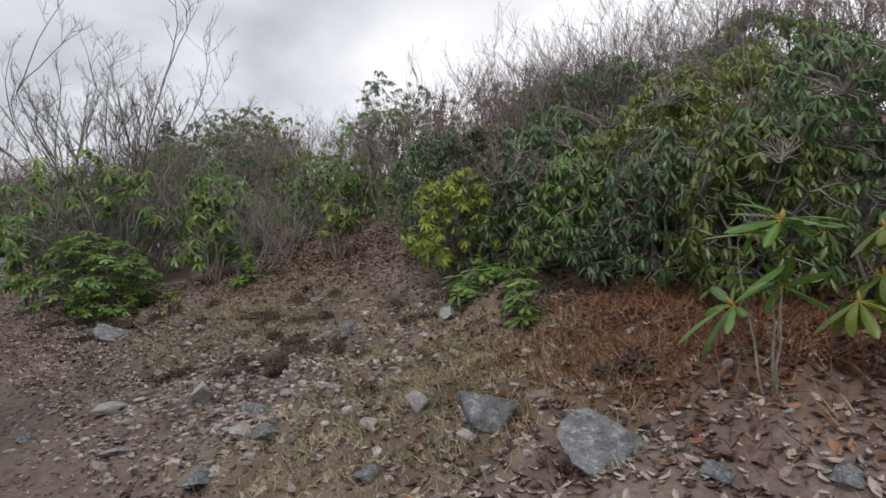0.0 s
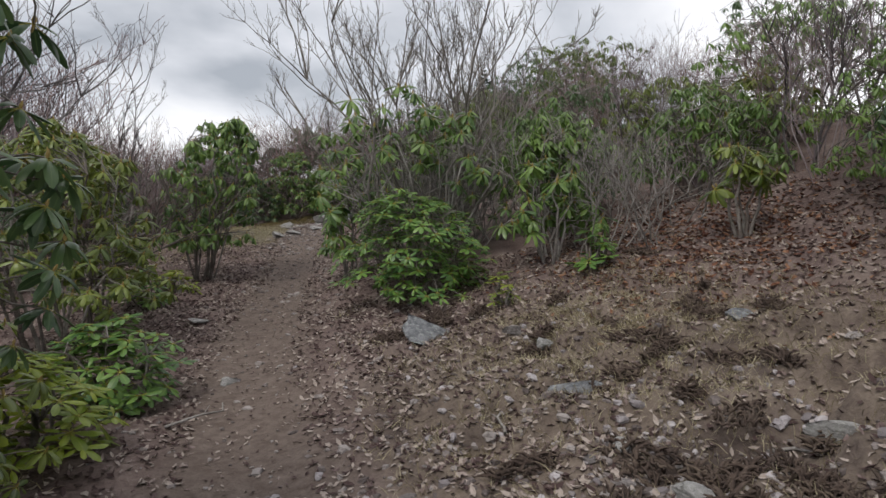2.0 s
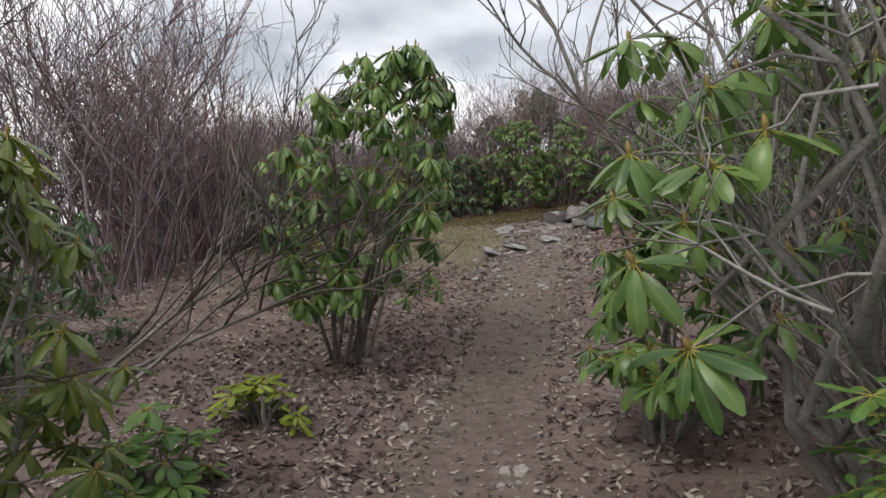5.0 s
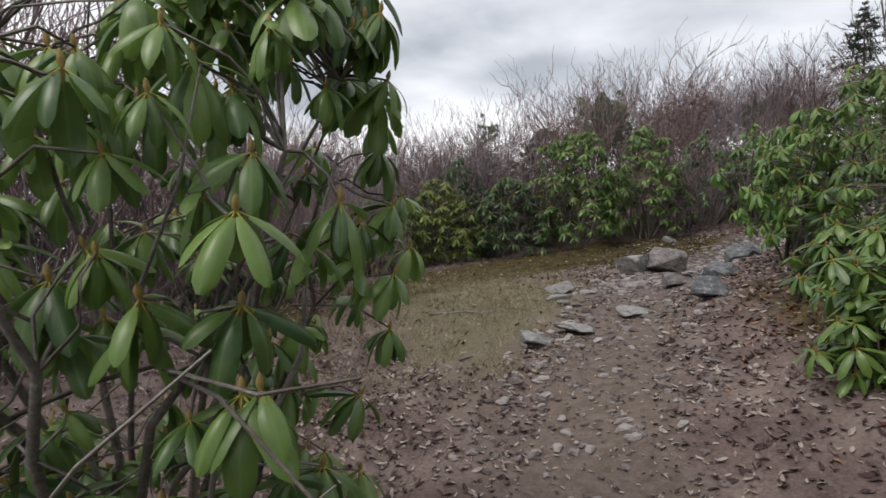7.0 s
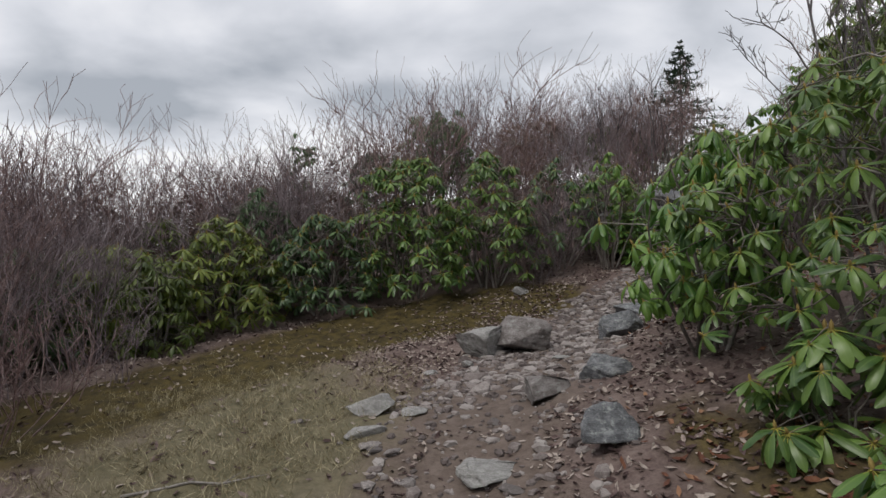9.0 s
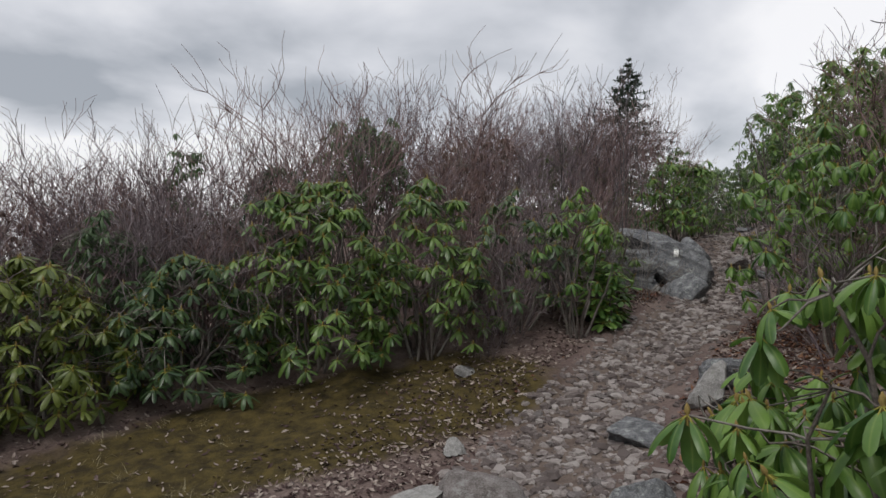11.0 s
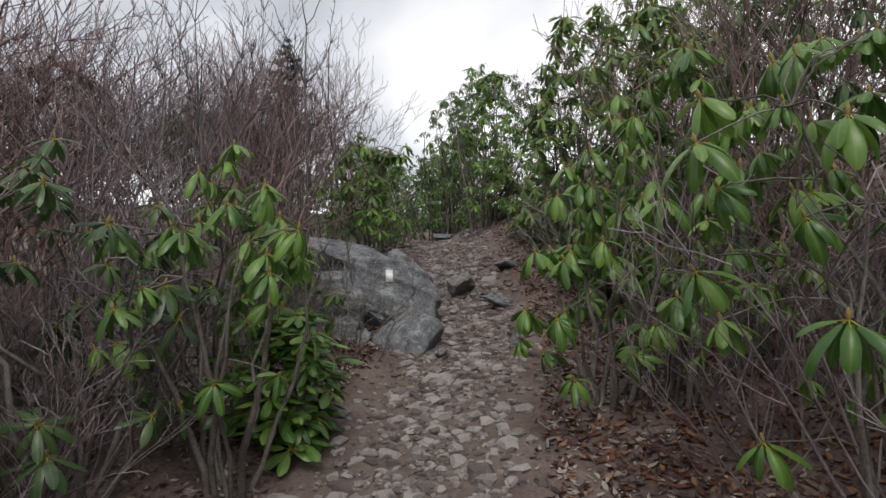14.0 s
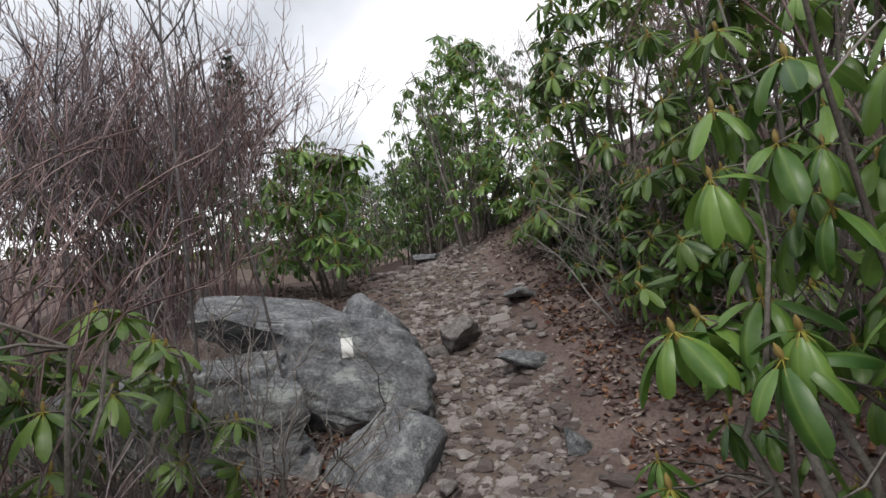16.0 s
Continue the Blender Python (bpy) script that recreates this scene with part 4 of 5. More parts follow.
rhododendron(6.0, 21.0, 0.5, 0.9, 24, LEAF, size=0.95, seed=70, low=0.3, stems=10)
# right of the last stretch
rhododendron(6.2, 17.5, 0.9, 1.65, 92, LEAF_FRESH, "big", size=0.76, seed=71, low=0.18, stems=14, thick=0.011, label="rhododendron with large bright drooping leaves")
rhododendron(7.05, 18.6, 0.8, 1.95, 68, LEAF_FRESH, "big", size=0.85, seed=72, low=0.15, stems=12, thick=0.013, label="rhododendron with large drooping leaves over the trail")
rhododendron(6.85, 18.9, 0.62, 1.35, 46, LEAF_FRESH, "big", size=0.85, seed=84, low=0.15, clear_of=0.42, label="rhododendron with large drooping leaves over the trail")
rhododendron(7.1, 16.6, 1.1, 2.1, 290, LEAF_OLIVE, "mid", size=1.15, seed=73, low=0.2, joined=True)
rhododendron(8.35, 19.4, 0.85, 2.35, 125, LEAF, size=1.0, seed=74, low=0.12, stems=14)
rhododendron(9.55, 20.9, 0.85, 2.5, 170, LEAF, size=1.0, seed=75, low=0.12, stems=14)
rhododendron(10.5, 23.3, 1.1, 2.35, 290, LEAF_FRESH, size=0.8, seed=76, low=0.12, stems=16, clear_of=0.3)
for k, (bx, by, br, bh, tone) in enumerate([(9.95, 21.75, 0.5, 0.85, LEAF), (8.95, 20.25, 0.55, 0.95, LEAF), (8.3, 19.75, 0.42, 0.7, LEAF_FRESH), (10.7, 23.1, 0.5, 0.9, LEAF), (9.4, 21.0, 0.45, 0.7, LEAF_DARK)]):
    rhododendron(bx, by, br, bh, 75, tone, size=0.85, seed=160 + k, low=0.05, stems=8, clear_of=0.7, label="low rhododendron at the foot of the bank")
rhododendron(8.0, 18.0, 1.1, 2.5, 260, LEAF_DARK, "mid", seed=77, low=0.1, joined=True)
rhododendron(9.5, 19.4, 1.2, 2.5, 260, LEAF, "mid", seed=78, low=0.1, joined=True)
rhododendron(11.8, 24.1, 1.1, 2.7, 260, LEAF_DARK, "mid", seed=79, low=0.1, joined=True)
rhododendron(11.75, 25.2, 0.95, 2.7, 250, LEAF, "mid", size=1.1, seed=210, low=0.1, clear_of=0.35, joined=True)
rhododendron(13.2, 26.0, 1.2, 2.3, 190, LEAF, "mid", seed=80, low=0.1, joined=True)
rhododendron(8.7, 23.5, 0.8, 1.5, 110, LEAF_FRESH, size=1.0, seed=81, low=0.15)
rhododendron(9.6, 25.2, 0.9, 1.8, 150, LEAF, "mid", seed=82, low=0.1, joined=True)
rhododendron(11.2, 27.4, 1.1, 1.8, 170, LEAF_DARK, "mid", seed=83, low=0.1, joined=True)
for k, (bx, by, br, bh, tone) in enumerate([(3.0, 21.6, 0.6, 2.5, LEAF_DARK), (2.0, 21.4, 0.7, 2.0, LEAF_DARK), (-2.4, 19.4, 0.9, 1.2, LEAF_DARK), (-1.8, 17.0, 0.8, 1.2, LEAF_DARK),
                                            (7.6, 8.0, 1.3, 1.5, LEAF), (6.3, 10.5, 1.3, 1.4, LEAF_DARK), (5.0, 9.6, 1.0, 1.4, LEAF), (7.4, 12.5, 1.4, 2.2, LEAF_OLIVE),
                                            (7.2, 14.8, 1.3, 2.2, LEAF_DARK), (9.2, 16.5, 1.4, 2.6, LEAF_OLIVE), (10.8, 19.2, 1.4, 2.6, LEAF), (12.4, 21.6, 1.4, 2.6, LEAF_OLIVE),
                                            (9.8, 10.5, 1.6, 2.4, LEAF_DARK), (9.6, 6.8, 1.5, 2.2, LEAF), (9.3, 3.6, 1.5, 1.3, LEAF_DARK), (0.9, 21.9, 0.3, 2.6, LEAF_DARK),
                                            (-1.7, 6.6, 0.9, 1.3, LEAF), (-1.5, 10.6, 0.9, 1.2, LEAF_DARK), (-1.6, 3.4, 0.9, 1.6, LEAF), (9.0, 27.0, 1.3, 1.8, LEAF_DARK), (5.9, 7.7, 0.9, 1.0, LEAF), (6.7, 9.2, 1.0, 1.2, LEAF_OLIVE), (4.6, 8.4, 0.6, 1.2, LEAF), (12.4, 27.8, 0.9, 1.8, LEAF), (14.6, 31.5, 1.5, 1.8, LEAF_DARK), (16.5, 33, 1.6, 2.0, LEAF), (11, 32, 1.5, 1.6, LEAF_OLIVE), (13.8, 29.0, 1.4, 2.0, LEAF), (12.0, 30.5, 1.4, 1.6, LEAF_DARK), (7.0, 24.2, 1.0, 1.6, LEAF_OLIVE), (5.9, 15.3, 0.9, 1.7, LEAF_OLIVE), (6.4, 16.6, 0.8, 2.4, LEAF_OLIVE), (10.2, 25.2, 0.7, 1.7, LEAF), (12.4, 25.7, 0.7, 2.0, LEAF), (12.1, 26.1, 0.95, 1.9, LEAF_DARK), (13.6, 27.6, 0.7, 1.9, LEAF), (13.2, 29.2, 1.0, 2.0, LEAF_DARK), (14.5, 24.5, 1.5, 2.3, LEAF_DARK), (16.0, 28.5, 1.6, 2.6, LEAF_OLIVE)]):
    rhododendron(bx, by, br * 1.15, bh, 270 if br > 0.5 else 40, tone, "mid", size=0.95, seed=90 + k, low=0.15 if br > 0.65 else 0.6, joined=True, label="rhododendron shrub among bare brush")

# ---- bare deciduous brush ----
rng = random.Random(5)
BRUSH = [bare_shrub_mesh(k, 2.2, 3, 0.34, BARK_RED if k % 2 else BARK_PURPLE) for k in range(10)]
BUSHY = [bare_shrub_mesh(20 + k, 1.3, 3, 1.0, BARK_PURPLE if k % 2 else BARK_RED, radius=0.006, fork=0.8) for k in range(8)]


PALE = [bare_shrub_mesh(40 + k, 1.5, 3, 1.1, STEM_PALE, radius=0.011, fork=0.85) for k in range(6)]


def brush(x, y, scale, meshes=None, tall=1.0, many=3):
    meshes = meshes or BRUSH
    ob = root("bare_shrub", x, y, gz(x, y) - 0.03, "", "")
    ob.matrix_basis = pose(x, y, gz(x, y) - 0.03, rng.uniform(-5, 5), rng.uniform(-5, 5), rng.uniform(0, 360)) @ Matrix.Diagonal((scale, scale, scale * tall, 1))
    first = rng.randrange(len(meshes))
    for k in range(many):
        part("branch", meshes[(first + 2 * k) % len(meshes)], ob).matrix_basis = pose(rng.uniform(-0.15, 0.15), rng.uniform(-0.15, 0.15), 0, 0, 0, rng.uniform(0, 360))
    return tagged(ob, "leafless brown shrub of many thin upright twigs", "shrub", "bare brush")


def brush_field(x0, x1, y0, y1, n, lo, hi, meshes=None, clear_of=1.2, many=3):
    for _ in range(n):
        x, y = rng.uniform(x0, x1), rng.uniform(y0, y1)
        if trail_gap(x, y) > clear_of and not (5.6 < x < 8.6 and 19.8 < y < 22.6):
            brush(x, y, rng.uniform(lo, hi), meshes, many=many)


brush_field(3.2, 5.9, 21.7, 24.4, 15, 1.1, 1.45, many=3)
brush_field(7.0, 8.2, 22.9, 24.8, 7, 0.95, 1.2, many=4)
brush_field(3.6, 5.6, 20.3, 21.4, 8, 0.8, 1.1, clear_of=1.2)
brush_field(-1.0, 3.2, 20.8, 24.0, 19, 1.05, 1.35, many=5)
brush_field(-5.0, -0.8, 19.2, 22.5, 20, 1.1, 1.4, many=7)
brush_field(-3.0, 1.8, 19.8, 21.4, 18, 1.1, 1.5, BUSHY, many=7)
brush_field(-4.8, -2.0, 12.6, 18.5, 20, 0.9, 1.2, many=6)
brush_field(-4.6, -2.4, 9.4, 12.2, 9, 1.0, 1.3, clear_of=1.7, many=5)
brush_field(-3.9, -1.8, 12.4, 16.0, 9, 1.4, 1.75, many=4)
brush_field(-1.9, -0.6, 14.6, 18.2, 13, 0.6, 0.9, many=5)
brush_field(-0.6, 0.75, 12.4, 14.8, 9, 0.25, 0.42, BUSHY, clear_of=1.25)
brush_field(-2.4, 0.1, 13.6, 17.0, 14, 0.6, 1.0, BUSHY, many=4)
brush_field(3.4, 5.6, 19.3, 20.6, 12, 0.6, 0.95, BUSHY, clear_of=1.2, many=4)
brush_field(5.6, 7.8, 7.6, 10.8, 9, 0.55, 0.8, many=4)
brush_field(6.0, 11.0, 4.5, 16.0, 12, 0.7, 0.95, many=5)
brush_field(6.5, 9.5, 15.5, 19.5, 12, 0.9, 1.2, clear_of=1.7, many=5)
brush_field(8.5, 13.0, 18.0, 24.0, 10, 0.9, 1.2, clear_of=1.6, many=5)
brush_field(5.9, 7.4, 17.2, 19.0, 11, 0.7, 1.05, BUSHY, clear_of=1.35, many=4)
brush_field(8.2, 10.2, 19.6, 22.4, 9, 0.5, 0.75, PALE, clear_of=1.05)
brush_field(8.0, 13.0, 24.5, 31.0, 10, 0.9, 1.3, clear_of=1.3, many=4)
brush_field(6.0, 8.6, 1.6, 5.0, 9, 0.65, 0.85, many=4)
brush_field(7.0, 10.0, 0.0, 6.0, 18, 0.75, 1.0, many=6)
brush_field(5.6, 7.4, 5.0, 6.6, 5, 0.6, 0.85, many=4)
brush_field(4.8, 7.2, 22.4, 26.0, 14, 0.9, 1.25, clear_of=1.2, many=4)
brush_field(4.8, 6.6, -1.2, 3.6, 6, 0.8, 1.1, BUSHY, many=4)
brush_field(3.9, 4.6, 0.3, 2.2, 4, 0.3, 0.5, BUSHY)
brush_field(3.6, 6.0, 19.4, 20.9, 9, 0.5, 0.8, BUSHY, clear_of=1.2, many=4)
for bx, by in ((6.1, 20.9), (6.45, 20.8), (5.8, 21.3), (6.3, 21.5), (5.9, 20.85), (6.2, 21.2), (6.55, 21.3)):
    brush(bx, by, rng.uniform(0.45, 0.7), PALE)
brush_field(2.7, 4.2, 8.3, 9.8, 13, 0.7, 1.0, PALE, clear_of=1.5, many=3)
brush_field(4.0, 5.2, 6.9, 8.4, 5, 0.6, 0.9, PALE, clear_of=1.2)


def bare_tree(x, y, h, seed, stems=3, lean=0.25, label="leafless grey tree with forked spreading branches", radius=0.05, level=3, fork=0.6, way=None, side=(0.45, 0.72), up=0.6, bark=None, straight=1.0):
    r = random.Random(seed)
    ob = root("bare_tree", x, y, gz(x, y), label, "tree", "bare trees")
    for s in range(stems):
        a = 2 * math.pi * s / stems + r.uniform(-0.5, 0.5)
        b = Build()
        d = way or (math.cos(a) * lean, math.sin(a) * lean, 1.0)
        twigs(b, r, (0.08 * math.cos(a), 0.08 * math.sin(a), -0.1), np.array(d) / np.linalg.norm(d), h * r.uniform(0.5, 0.68), radius * r.uniform(0.7, 1.0), level, fork, up, 6, side, straight)
        part("trunk", b.mesh("trunk", [bark or BARK_DARK]), ob)
    return ob


bare_tree(3.2, 9.4, 4.4, 1, 7, 0.55, radius=0.02, fork=0.6, side=(0.26, 0.46), up=0.9, bark=STEM)
bare_tree(3.75, 9.6, 4.5, 2, 7, 0.4, radius=0.02, fork=0.6, side=(0.26, 0.46), up=0.9, bark=STEM)
bare_tree(-1.7, 8.9, 3.8, 3, 2, 0.5, radius=0.03)
bare_tree(-1.3, 15.0, 5.0, 14, 3, 0.12, radius=0.018, side=(0.25, 0.42), up=1.0)
SAPLING = "thin leafless sapling with short upright twigs"
bare_tree(6.4, 21.4, 4.2, 27, 1, 0.03, SAPLING, 0.011, 2, 0.5, side=(0.12, 0.22), up=1.3, straight=0.4)
bare_tree(6.75, 21.25, 4.4, 26, 1, 0.03, SAPLING, 0.011, 2, 0.5, side=(0.12, 0.22), up=1.3, straight=0.4)
bare_tree(6.2, 21.55, 3.6, 15, 1, 0.1, SAPLING, 0.011, 2, 0.5, side=(0.16, 0.28), straight=0.4)
bare_tree(6.05, 22.1, 3.8, 16, 2, 0.15, SAPLING, 0.011, 2, 0.5, side=(0.16, 0.28), straight=0.4)
bare_tree(5.7, 21.6, 3.4, 17, 2, 0.15, SAPLING, 0.011, 2, 0.5, side=(0.16, 0.28), straight=0.4)
bare_tree(6.6, 22.9, 3.8, 18, 2, 0.1, SAPLING, 0.011, 2, 0.5, side=(0.16, 0.28), straight=0.4)
for k, (bx, by) in enumerate([(7.05, 22.75), (7.35, 23.1), (6.9, 23.4), (7.6, 23.5)]):
    bare_tree(bx, by, 3.9, 30 + k, 1, 0.04, SAPLING, 0.012, 2, 0.5, side=(0.14, 0.26), up=1.2, straight=0.4)
bare_tree(4.7, 14.6, 4.4, 7, 5, 0.25, radius=0.012, side=(0.2, 0.36), up=1.0, straight=0.5)
bare_tree(5.2, 14.9, 4.6, 8, 5, 0.2, radius=0.012, side=(0.2, 0.36), up=1.0, straight=0.5)
bare_tree(8.6, 8.2, 2.2, 10, 3, 0.3, radius=0.025, level=2)
bare_tree(6.4, 6.9, 1.8, 11, 3, 0.3, radius=0.022, level=2)
for bx, by, bw in ((-0.9, 10.6, (0.7, 0.45, 0.42)), (-0.7, 10.2, (0.75, 0.3, 0.6)), (-1.0, 11.2, (0.6, 0.2, 0.35))):
    bare_tree(bx, by, 2.3, int(-bx * 40), 2, 0.9, "leaning dead branches beside the trail", 0.02, 2, 0.45, bw, bark=STEM)


def spruce(x, y, h, seed=1):
    r = random.Random(seed)
    ob = root("spruce_tree", x, y, gz(x, y), "dark green pointed spruce rising above the brush", "tree")
    t = Build()
    t.tube([(0, 0, -0.2), (0.02, 0, h * 0.5), (0, 0.01, h)], [0.11, 0.06, 0.012], 7)
    part("trunk", t.mesh("trunk", [BARK_DARK]), ob)
    c = Build()
    z = 0.5
    while z < h:
        reach = 0.66 * (h - z) * r.uniform(0.7, 1.1) + 0.1
        for k in range(11):
            a = r.uniform(0, 6.28)
            tip = np.array([math.cos(a), math.sin(a), r.uniform(-0.25, 0.1)]) * reach * r.uniform(0.6, 1.1)
            p = np.array([(0, 0, z), tip * 0.5 + (0, 0, z - 0.03), tip + (0, 0, z + 0.02)])
            c.tube(p, [0.012, 0.008, 0.004], 3)
            for s in range(20):
                u = r.uniform(0.2, 1)
                q = p[0] + (p[2] - p[0]) * u
                d = np.array([r.gauss(0, 1), r.gauss(0, 1), r.gauss(0, 0.7)])
                d = d / np.linalg.norm(d) * r.uniform(0.12, 0.26) * min(1.0, 0.4 + 0.5 * (h - z))
                w = np.cross(d, (0, 0, 1)) * 0.2
                c.add([q - w, q + w, q + d + w * 0.3, q + d - w * 0.3], [(0, 1, 2, 3)])
        z += 0.22
    part("crown", c.mesh("crown", [NEEDLE]), ob)
    return ob


spruce(14.4, 36.0, 6.0)

# ---- torn turf and roots in the clearing ----
crng = random.Random(77)
CLODS = [(2.75, 6.85, 0.2), (3.05, 6.75, 0.16), (3.05, 5.1, 0.2), (2.85, 4.5, 0.2), (2.75, 4.3, 0.18), (3.35, 4.4, 0.18), (3.1, 3.95, 0.16), (3.75, 3.3, 0.16), (3.5, 5.3, 0.14), (2.35, 6.75, 0.15)]
while len(CLODS) < 46:
    cx, cy = crng.gauss(2.9, 0.75), crng.gauss(4.3, 1.3)
    if trail_gap(cx, cy) > 0.8 and cy < 7:
        CLODS.append((cx, cy, crng.uniform(0.06, 0.14)))
for k, (tx, ty, ts) in enumerate(CLODS):
    r = random.Random(k)
    b = Build()
    for s in range(150):
        a, d = r.uniform(0, 6.28), ts * math.sqrt(r.random())
        base_p = np.array([math.cos(a) * d, math.sin(a) * d * 0.7, 0.05 * (1 - d / ts) - 0.01])
        way = np.array([r.gauss(0, 1), r.gauss(0, 1), r.uniform(-0.1, 0.9)])
        way = way / np.linalg.norm(way) * r.uniform(0.02, 0.06)
        b.tube([base_p, base_p + way * 0.6 + (0, 0, 0.006), base_p + way], [0.007, 0.006, 0.002], 3)
    clod = new("turf_clod", b.mesh("turf_clod", [TURF]))
    clod.matrix_basis = pose(tx, ty, top_at(tx, ty), 0, 0, 40 * k) @ Matrix.Diagonal((crng.uniform(0.8, 1.8), crng.uniform(0.6, 1.0), 1.2, 1))
    tagged(clod, "dark clod of torn turf and roots", "turf", "torn turf in the clearing")

# ---- scatter lying on the ground ----
srng = np.random.default_rng(11)


def spots(n, width, y0=-1.0, y1=24.0, inner=0.0):
    """Places along the trail, spread across a band of that half width."""
    line = np.array(TRAIL)
    seg = np.hypot(*np.diff(line, axis=0).T)
    run = np.r_[0, np.cumsum(seg)]
    s = srng.uniform(0, run[-1], n * 3)
    x = np.interp(s, run, line[:, 0]) + srng.uniform(-width, width, n * 3)
    y = np.interp(s, run, line[:, 1]) + srng.uniform(-width, width, n * 3) * 0.4
    g = trail_gap(x, y)
    ok = (y > y0) & (y < y1) & (g >= inner)
    return x[ok][:n], y[ok][:n]


def scatter(name, shapes, x, y, size, material, label, category, lift_by=0.004, tilt=0.5):
    b = Build()
    z = surface_at(x, y)
    for k in range(len(x)):
        v, f = shapes[int(srng.integers(len(shapes)))]
        a, t1, t2 = srng.uniform(0, 6.28), srng.uniform(-tilt, tilt), srng.uniform(-tilt, tilt)
        m = np.array((Matrix.Rotation(a, 3, "Z") @ Matrix.Rotation(t1, 3, "X") @ Matrix.Rotation(t2, 3, "Y")))
        b.add(v * size[k] @ m.T + (x[k], y[k], z[k] + lift_by), f)
    return tagged(new(name, b.mesh(name, [material], smooth=False)), label, category, kind="stuff")


def dead_leaf(seed):
    r = random.Random(seed)
    c1, c2 = r.uniform(0.1, 0.5), r.uniform(-0.3, 0.4)
    v = [(-0.5, 0, c2 * 0.3), (-0.15, 0.2, c1 * 0.35), (-0.15, -0.2, c1 * 0.3), (0.0, 0, 0), (0.25, 0.17, c1 * 0.3), (0.25, -0.17, c1 * 0.35), (0.55, 0, c2)]
    return np.array(v), [(0, 3, 1), (0, 2, 3), (1, 3, 4), (3, 2, 5), (4, 3, 6), (3, 5, 6)]


def pebble(seed):
    r = random.Random(seed)
    v = []
    for z, rad in ((-0.26, 0.40), (0.0, 0.52), (0.19, 0.36)):
        for k in range(5):
            a = 2 * math.pi * k / 5 + r.uniform(-0.35, 0.35)
            v.append((math.cos(a) * rad * r.uniform(0.75, 1.25), math.sin(a) * rad * r.uniform(0.5, 0.85), z * r.uniform(0.7, 1.1)))
    f = [(i * 5 + k, i * 5 + (k + 1) % 5, (i + 1) * 5 + (k + 1) % 5, (i + 1) * 5 + k) for i in range(2) for k in range(5)]
    return np.array(v), f + [(10, 11, 12, 13, 14), (4, 3, 2, 1, 0)]


def blade(seed):
    r = random.Random(seed)
    b1, b2 = r.uniform(0.1, 0.6), r.uniform(-0.3, 0.3)
    w = 0.018
    v = [(-w, 0, 0), (w, 0, 0), (b1 * 0.35 - w * 0.8, b2 * 0.3, 0.55), (b1 * 0.35 + w * 0.8, b2 * 0.3, 0.55), (b1, b2, 0.9)]
    return np.array(v), [(0, 1, 3, 2), (2, 3, 4)]


DEAD, PEBBLES, BLADES = [dead_leaf(k) for k in range(9)], [pebble(k) for k in range(10)], [blade(k) for k in range(8)]
lx1, ly1 = spots(44000, 2.0, inner=0.28)
bare = (np.hypot(lx1 - 1.3, (ly1 - 15.3) / 2) > 0.9) | (srng.random(len(lx1)) < 0.12)
bare &= (ly1 < 15.0) | (trail_gap(lx1, ly1) > 0.62)
bare &= srng.random(len(lx1)) > 0.85 * field_at(torn, lx1, ly1)
lx1, ly1 = lx1[bare], ly1[bare]
scatter("leaf_litter", DEAD, lx1, ly1, srng.uniform(0.022, 0.06, len(lx1)), LITTER, "curled brown dead leaves covering the ground", "leaf litter", 0.006, 0.6)
lx2, ly2 = spots(3500, 0.5, -1.0, 15.0)
scatter("leaf_litter", DEAD, lx2, ly2, srng.uniform(0.018, 0.04, len(lx2)), LITTER, "dead leaves trodden into the trail", "leaf litter", 0.004, 0.3)
wx = np.concatenate([srng.uniform(2.0, 6.2, 24000), srng.uniform(-1.5, 3.8, 5500), srng.uniform(5.5, 9.5, 5000), srng.uniform(-2.5, 1.2, 7000)])
wy = np.concatenate([srng.uniform(-0.8, 8.2, 24000), srng.uniform(14.5, 19.6, 5500), srng.uniform(15.5, 22.5, 5000), srng.uniform(7.5, 14.0, 7000)])
keep = (trail_gap(wx, wy) > 0.55) & ((line_gap(wx, wy, [(-0.8, 15.0), (0.9, 17.5), (1.7, 18.35), (3.7, 18.95)]) > 0.8) | (srng.random(len(wx)) < 0.35)) & ((np.hypot(wx - 1.3, (wy - 15.3) / 2) > 0.9) | (srng.random(len(wx)) < 0.15))
keep &= srng.random(len(wx)) > 0.85 * field_at(torn, wx, wy)
wx, wy = wx[keep], wy[keep]
scatter("leaf_litter", DEAD, wx, wy, srng.uniform(0.022, 0.06, len(wx)), LITTER, "curled brown dead leaves over grass and moss", "leaf litter", 0.006, 0.6)
rx = np.concatenate([srng.normal(3.9, 0.75, 3500), srng.normal(5.0, 0.7, 2500), srng.normal(5.9, 0.8, 2500), srng.normal(3.75, 0.4, 700), srng.uniform(6.3, 10.0, 5000)])
rz = np.concatenate([srng.normal(1.5, 0.8, 3500), srng.normal(6.6, 0.7, 2500), srng.normal(17.4, 0.9, 2500), srng.normal(13.4, 0.6, 700), srng.uniform(17.5, 21.5, 5000)])
keep = trail_gap(rx, rz) > 0.6
rx, rz = rx[keep], rz[keep]
scatter("leaf_litter", DEAD, rx, rz, srng.uniform(0.03, 0.07, len(rx)), LITTER_RED, "russet dead leaves under the shrubs", "leaf litter", 0.006, 0.6)
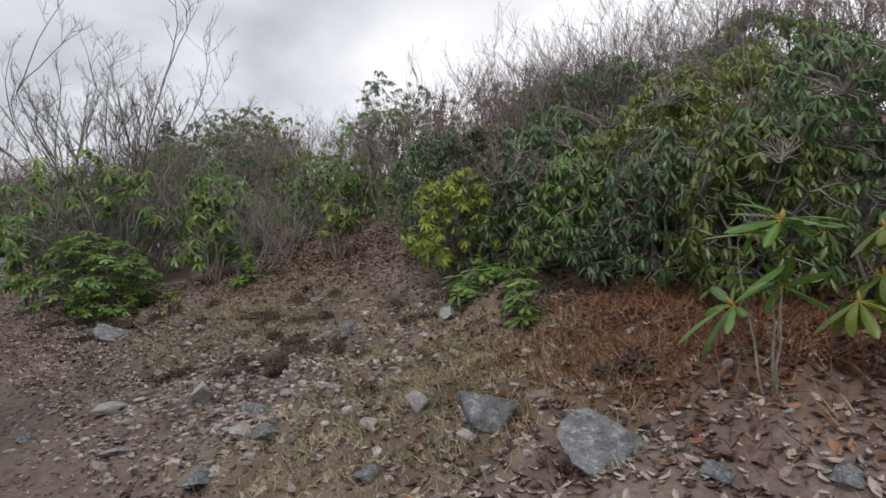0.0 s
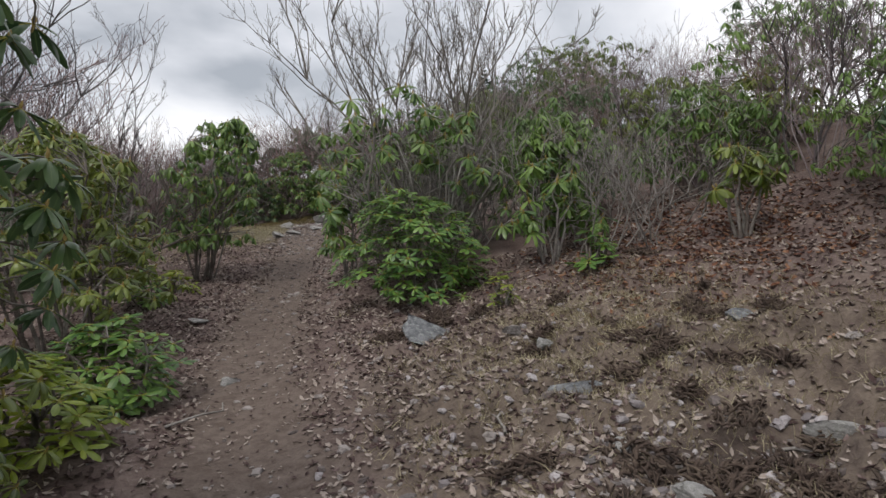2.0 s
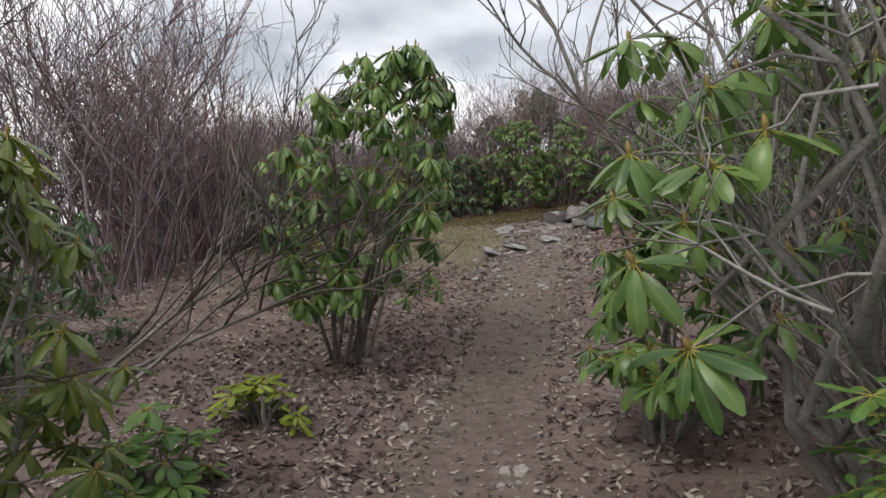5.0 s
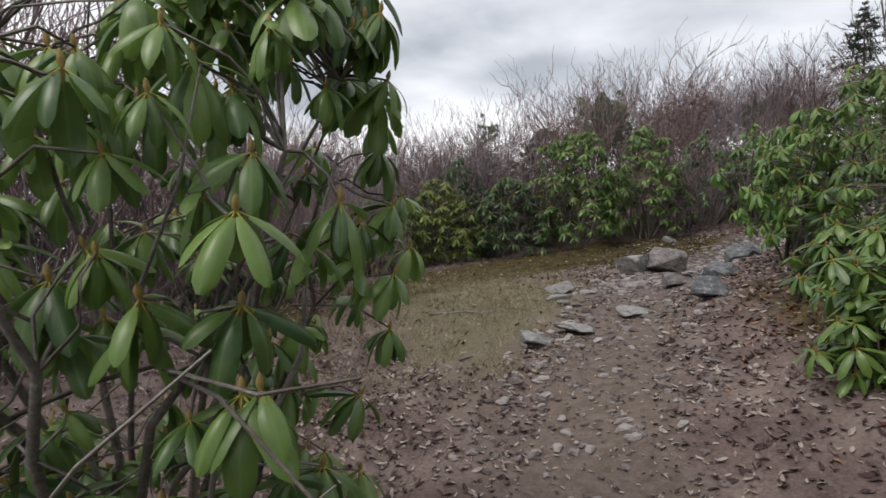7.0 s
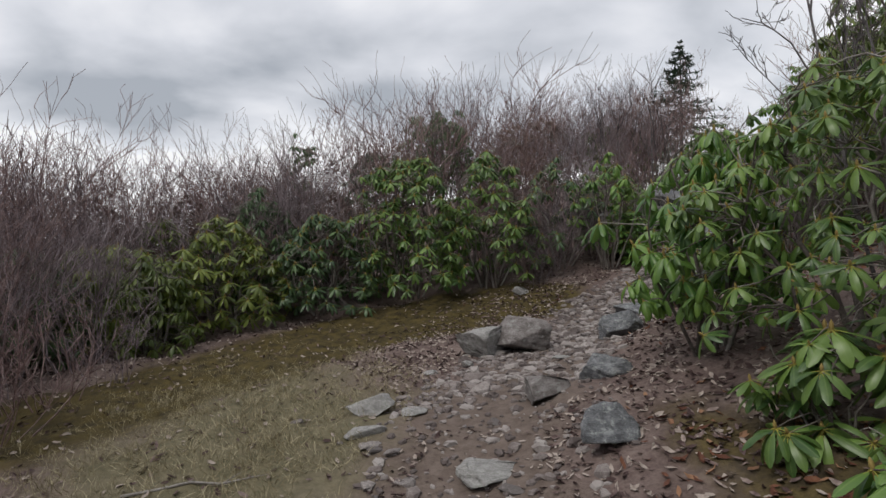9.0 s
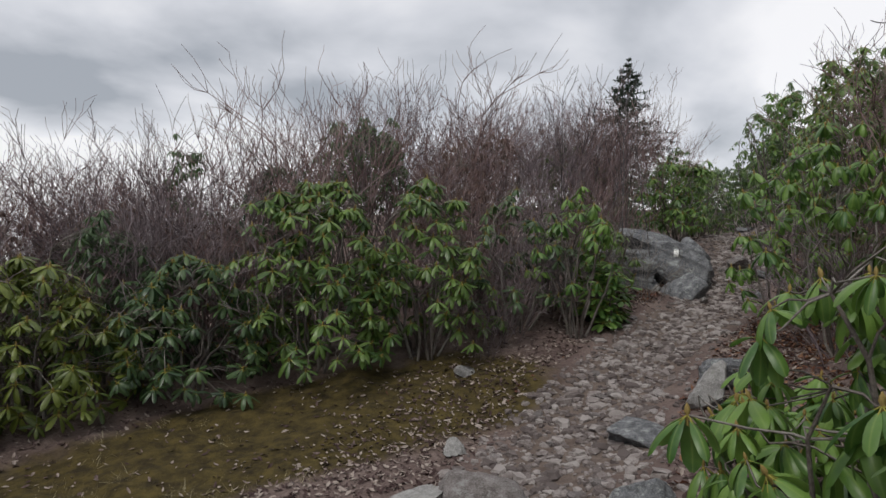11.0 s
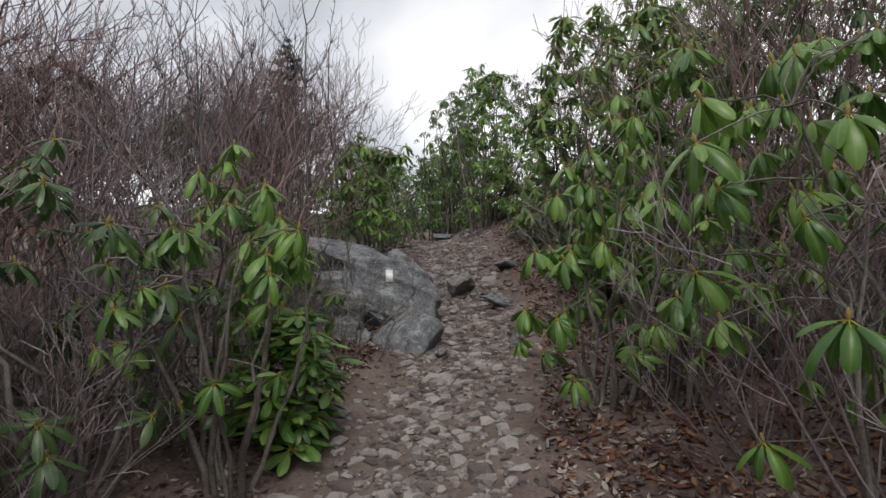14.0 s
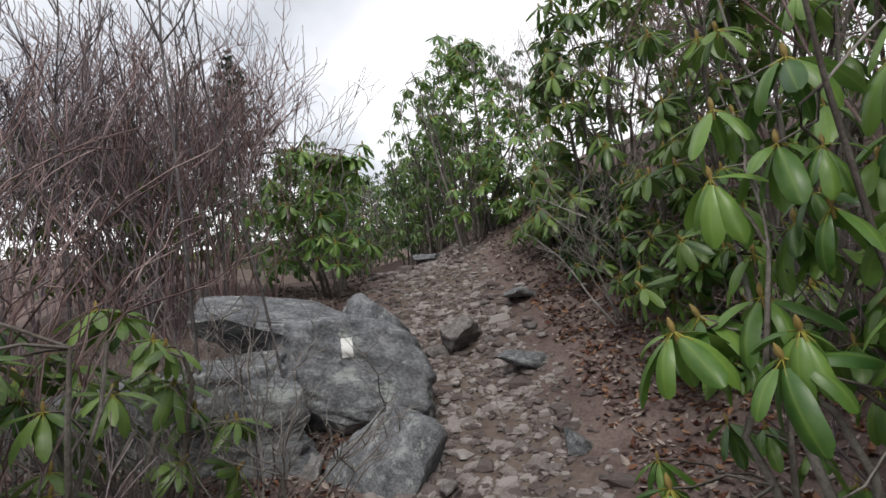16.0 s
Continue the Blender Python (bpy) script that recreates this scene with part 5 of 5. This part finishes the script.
# dry grass in the clearing and on the small lawn
tx = np.concatenate([srng.normal(3.3, 1.0, 600), srng.normal(2.5, 0.5, 520), srng.normal(2.95, 0.45, 330), srng.normal(1.3, 0.55, 620), srng.normal(0.1, 0.45, 300), srng.normal(3.4, 0.6, 420)])
ty = np.concatenate([srng.normal(4.6, 1.4, 600), srng.normal(2.05, 0.5, 520), srng.normal(2.3, 0.6, 330), srng.normal(15.3, 1.1, 620), srng.normal(13.6, 0.8, 300), srng.normal(5.7, 0.6, 420)])
keep = trail_gap(tx, ty) > 0.5
tx, ty = tx[keep], ty[keep]
bx = np.repeat(tx, 26) + srng.normal(0, 0.05, len(tx) * 26)
by = np.repeat(ty, 26) + srng.normal(0, 0.05, len(tx) * 26)
scatter("dry_grass", BLADES, bx, by, srng.uniform(0.03, 0.095, len(bx)), STRAW, "tufts of short dry tan grass", "grass", -0.005, 1.1)
ux, uy = srng.normal(3.4, 0.4, 260), srng.normal(1.15, 0.4, 260)
bx = np.repeat(ux, 22) + srng.normal(0, 0.06, len(ux) * 22)
by = np.repeat(uy, 22) + srng.normal(0, 0.06, len(ux) * 22)
scatter("russet_grass", BLADES, bx, by, srng.uniform(0.06, 0.16, len(bx)), LITTER_RED, "matted russet dry grass under the bank", "grass", -0.005, 1.2)
# gravel and loose stones
px1, py1 = spots(900, 0.8, -1, 12.5)
px2, py2 = spots(8500, 0.65, 12.5, 24)
px3, py3 = srng.normal(2.5, 0.55, 2600), srng.normal(3.4, 1.2, 2600)
thin = (py2 > 15.3) | (srng.random(len(px2)) < 0.4)
px, py = np.concatenate([px1, px2[thin], px3]), np.concatenate([py1, py2[thin], py3])
scatter("path_gravel", PEBBLES, px, py, (srng.gamma(2.0, 0.02, len(px)) + 0.014) * np.where(py < 9, 0.55, np.where(py < 15.3, 0.75, 1.0)), GRAVEL, "broken pale stone chips on the trail", "gravel", 0.002, 0.3)
cx, cy = np.r_[srng.normal(2.6, 0.32, 300), srng.normal(2.8, 0.7, 340)], np.r_[srng.normal(3.3, 0.4, 300), srng.normal(4.2, 1.3, 340)]
scatter("stone_chips", PEBBLES, cx, cy, srng.uniform(0.025, 0.075, len(cx)), CHIP, "pale lavender-grey stone chips in the clearing", "gravel", 0.004, 0.35)
SHARDS = []
for k in range(10):
    v, f = pebble(40 + k)
    b = Build()
    b.add(v, f)
    SHARDS.append(b.mesh("stone", [STONE], smooth=False))
qx1, qy1 = spots(34, 0.9, 0, 12)
qx1, qy1 = np.r_[qx1, srng.normal(2.4, 0.5, 50)], np.r_[qy1, srng.normal(3.4, 1.1, 50)]
qx2, qy2 = spots(170, 0.7, 12.5, 23.5)
thin = (qy2 > 15.3) | (srng.random(len(qx2)) < 0.4)
qx2, qy2 = qx2[thin], qy2[thin]
qx2, qy2 = np.r_[qx2, srng.normal(1.95, 0.2, 26)], np.r_[qy2, srng.normal(14.3, 0.7, 26)]
for x, y in zip(np.r_[qx1, qx2], np.r_[qy1, qy2]):
    s = float(srng.uniform(0.06, 0.15)) * (0.65 if y < 12 else 1.0 if y > 15.5 else 0.8)
    st = part("stone", SHARDS[int(srng.integers(10))], ground)
    st.matrix_basis = pose(x, y, float(surface_at(np.array([x]), np.array([y]))[0]) + 0.06 * s, srng.uniform(-12, 12), srng.uniform(-12, 12), srng.uniform(0, 360)) @ Matrix.Diagonal((s, s, s * 0.6, 1))
# fallen sticks
for k, (x, y, a, ln) in enumerate([(3.2, 4.15, -30, 0.5), (3.6, 3.7, 20, 0.35), (1.3, 13.6, 25, 0.6), (0.95, 14.6, 10, 0.7), (2.5, 5.0, 70, 0.3), (0.9, 5.9, 40, 0.4), (6.3, 18.9, 30, 0.5), (4.9, 16.6, -20, 0.4)]):
    r = random.Random(k)
    b = Build()
    p = [(0, 0, 0.01)]
    for i in range(5):
        p.append((ln * (i + 1) / 5, r.gauss(0, 0.03), 0.012 + r.uniform(0, 0.015)))
    b.tube(p, np.linspace(0.009, 0.004, 6), 5)
    b.tube([p[3], (p[3][0] + 0.08, p[3][1] + 0.06, 0.03)], [0.004, 0.002], 4)
    st = new("fallen_stick", b.mesh("fallen_stick", [STEM_PALE]))
    st.matrix_basis = pose(x, y, top_at(x, y) + 0.008, 0, 0, a)
    tagged(st, "pale fallen stick lying on the leaf litter", "stick", "fallen sticks")
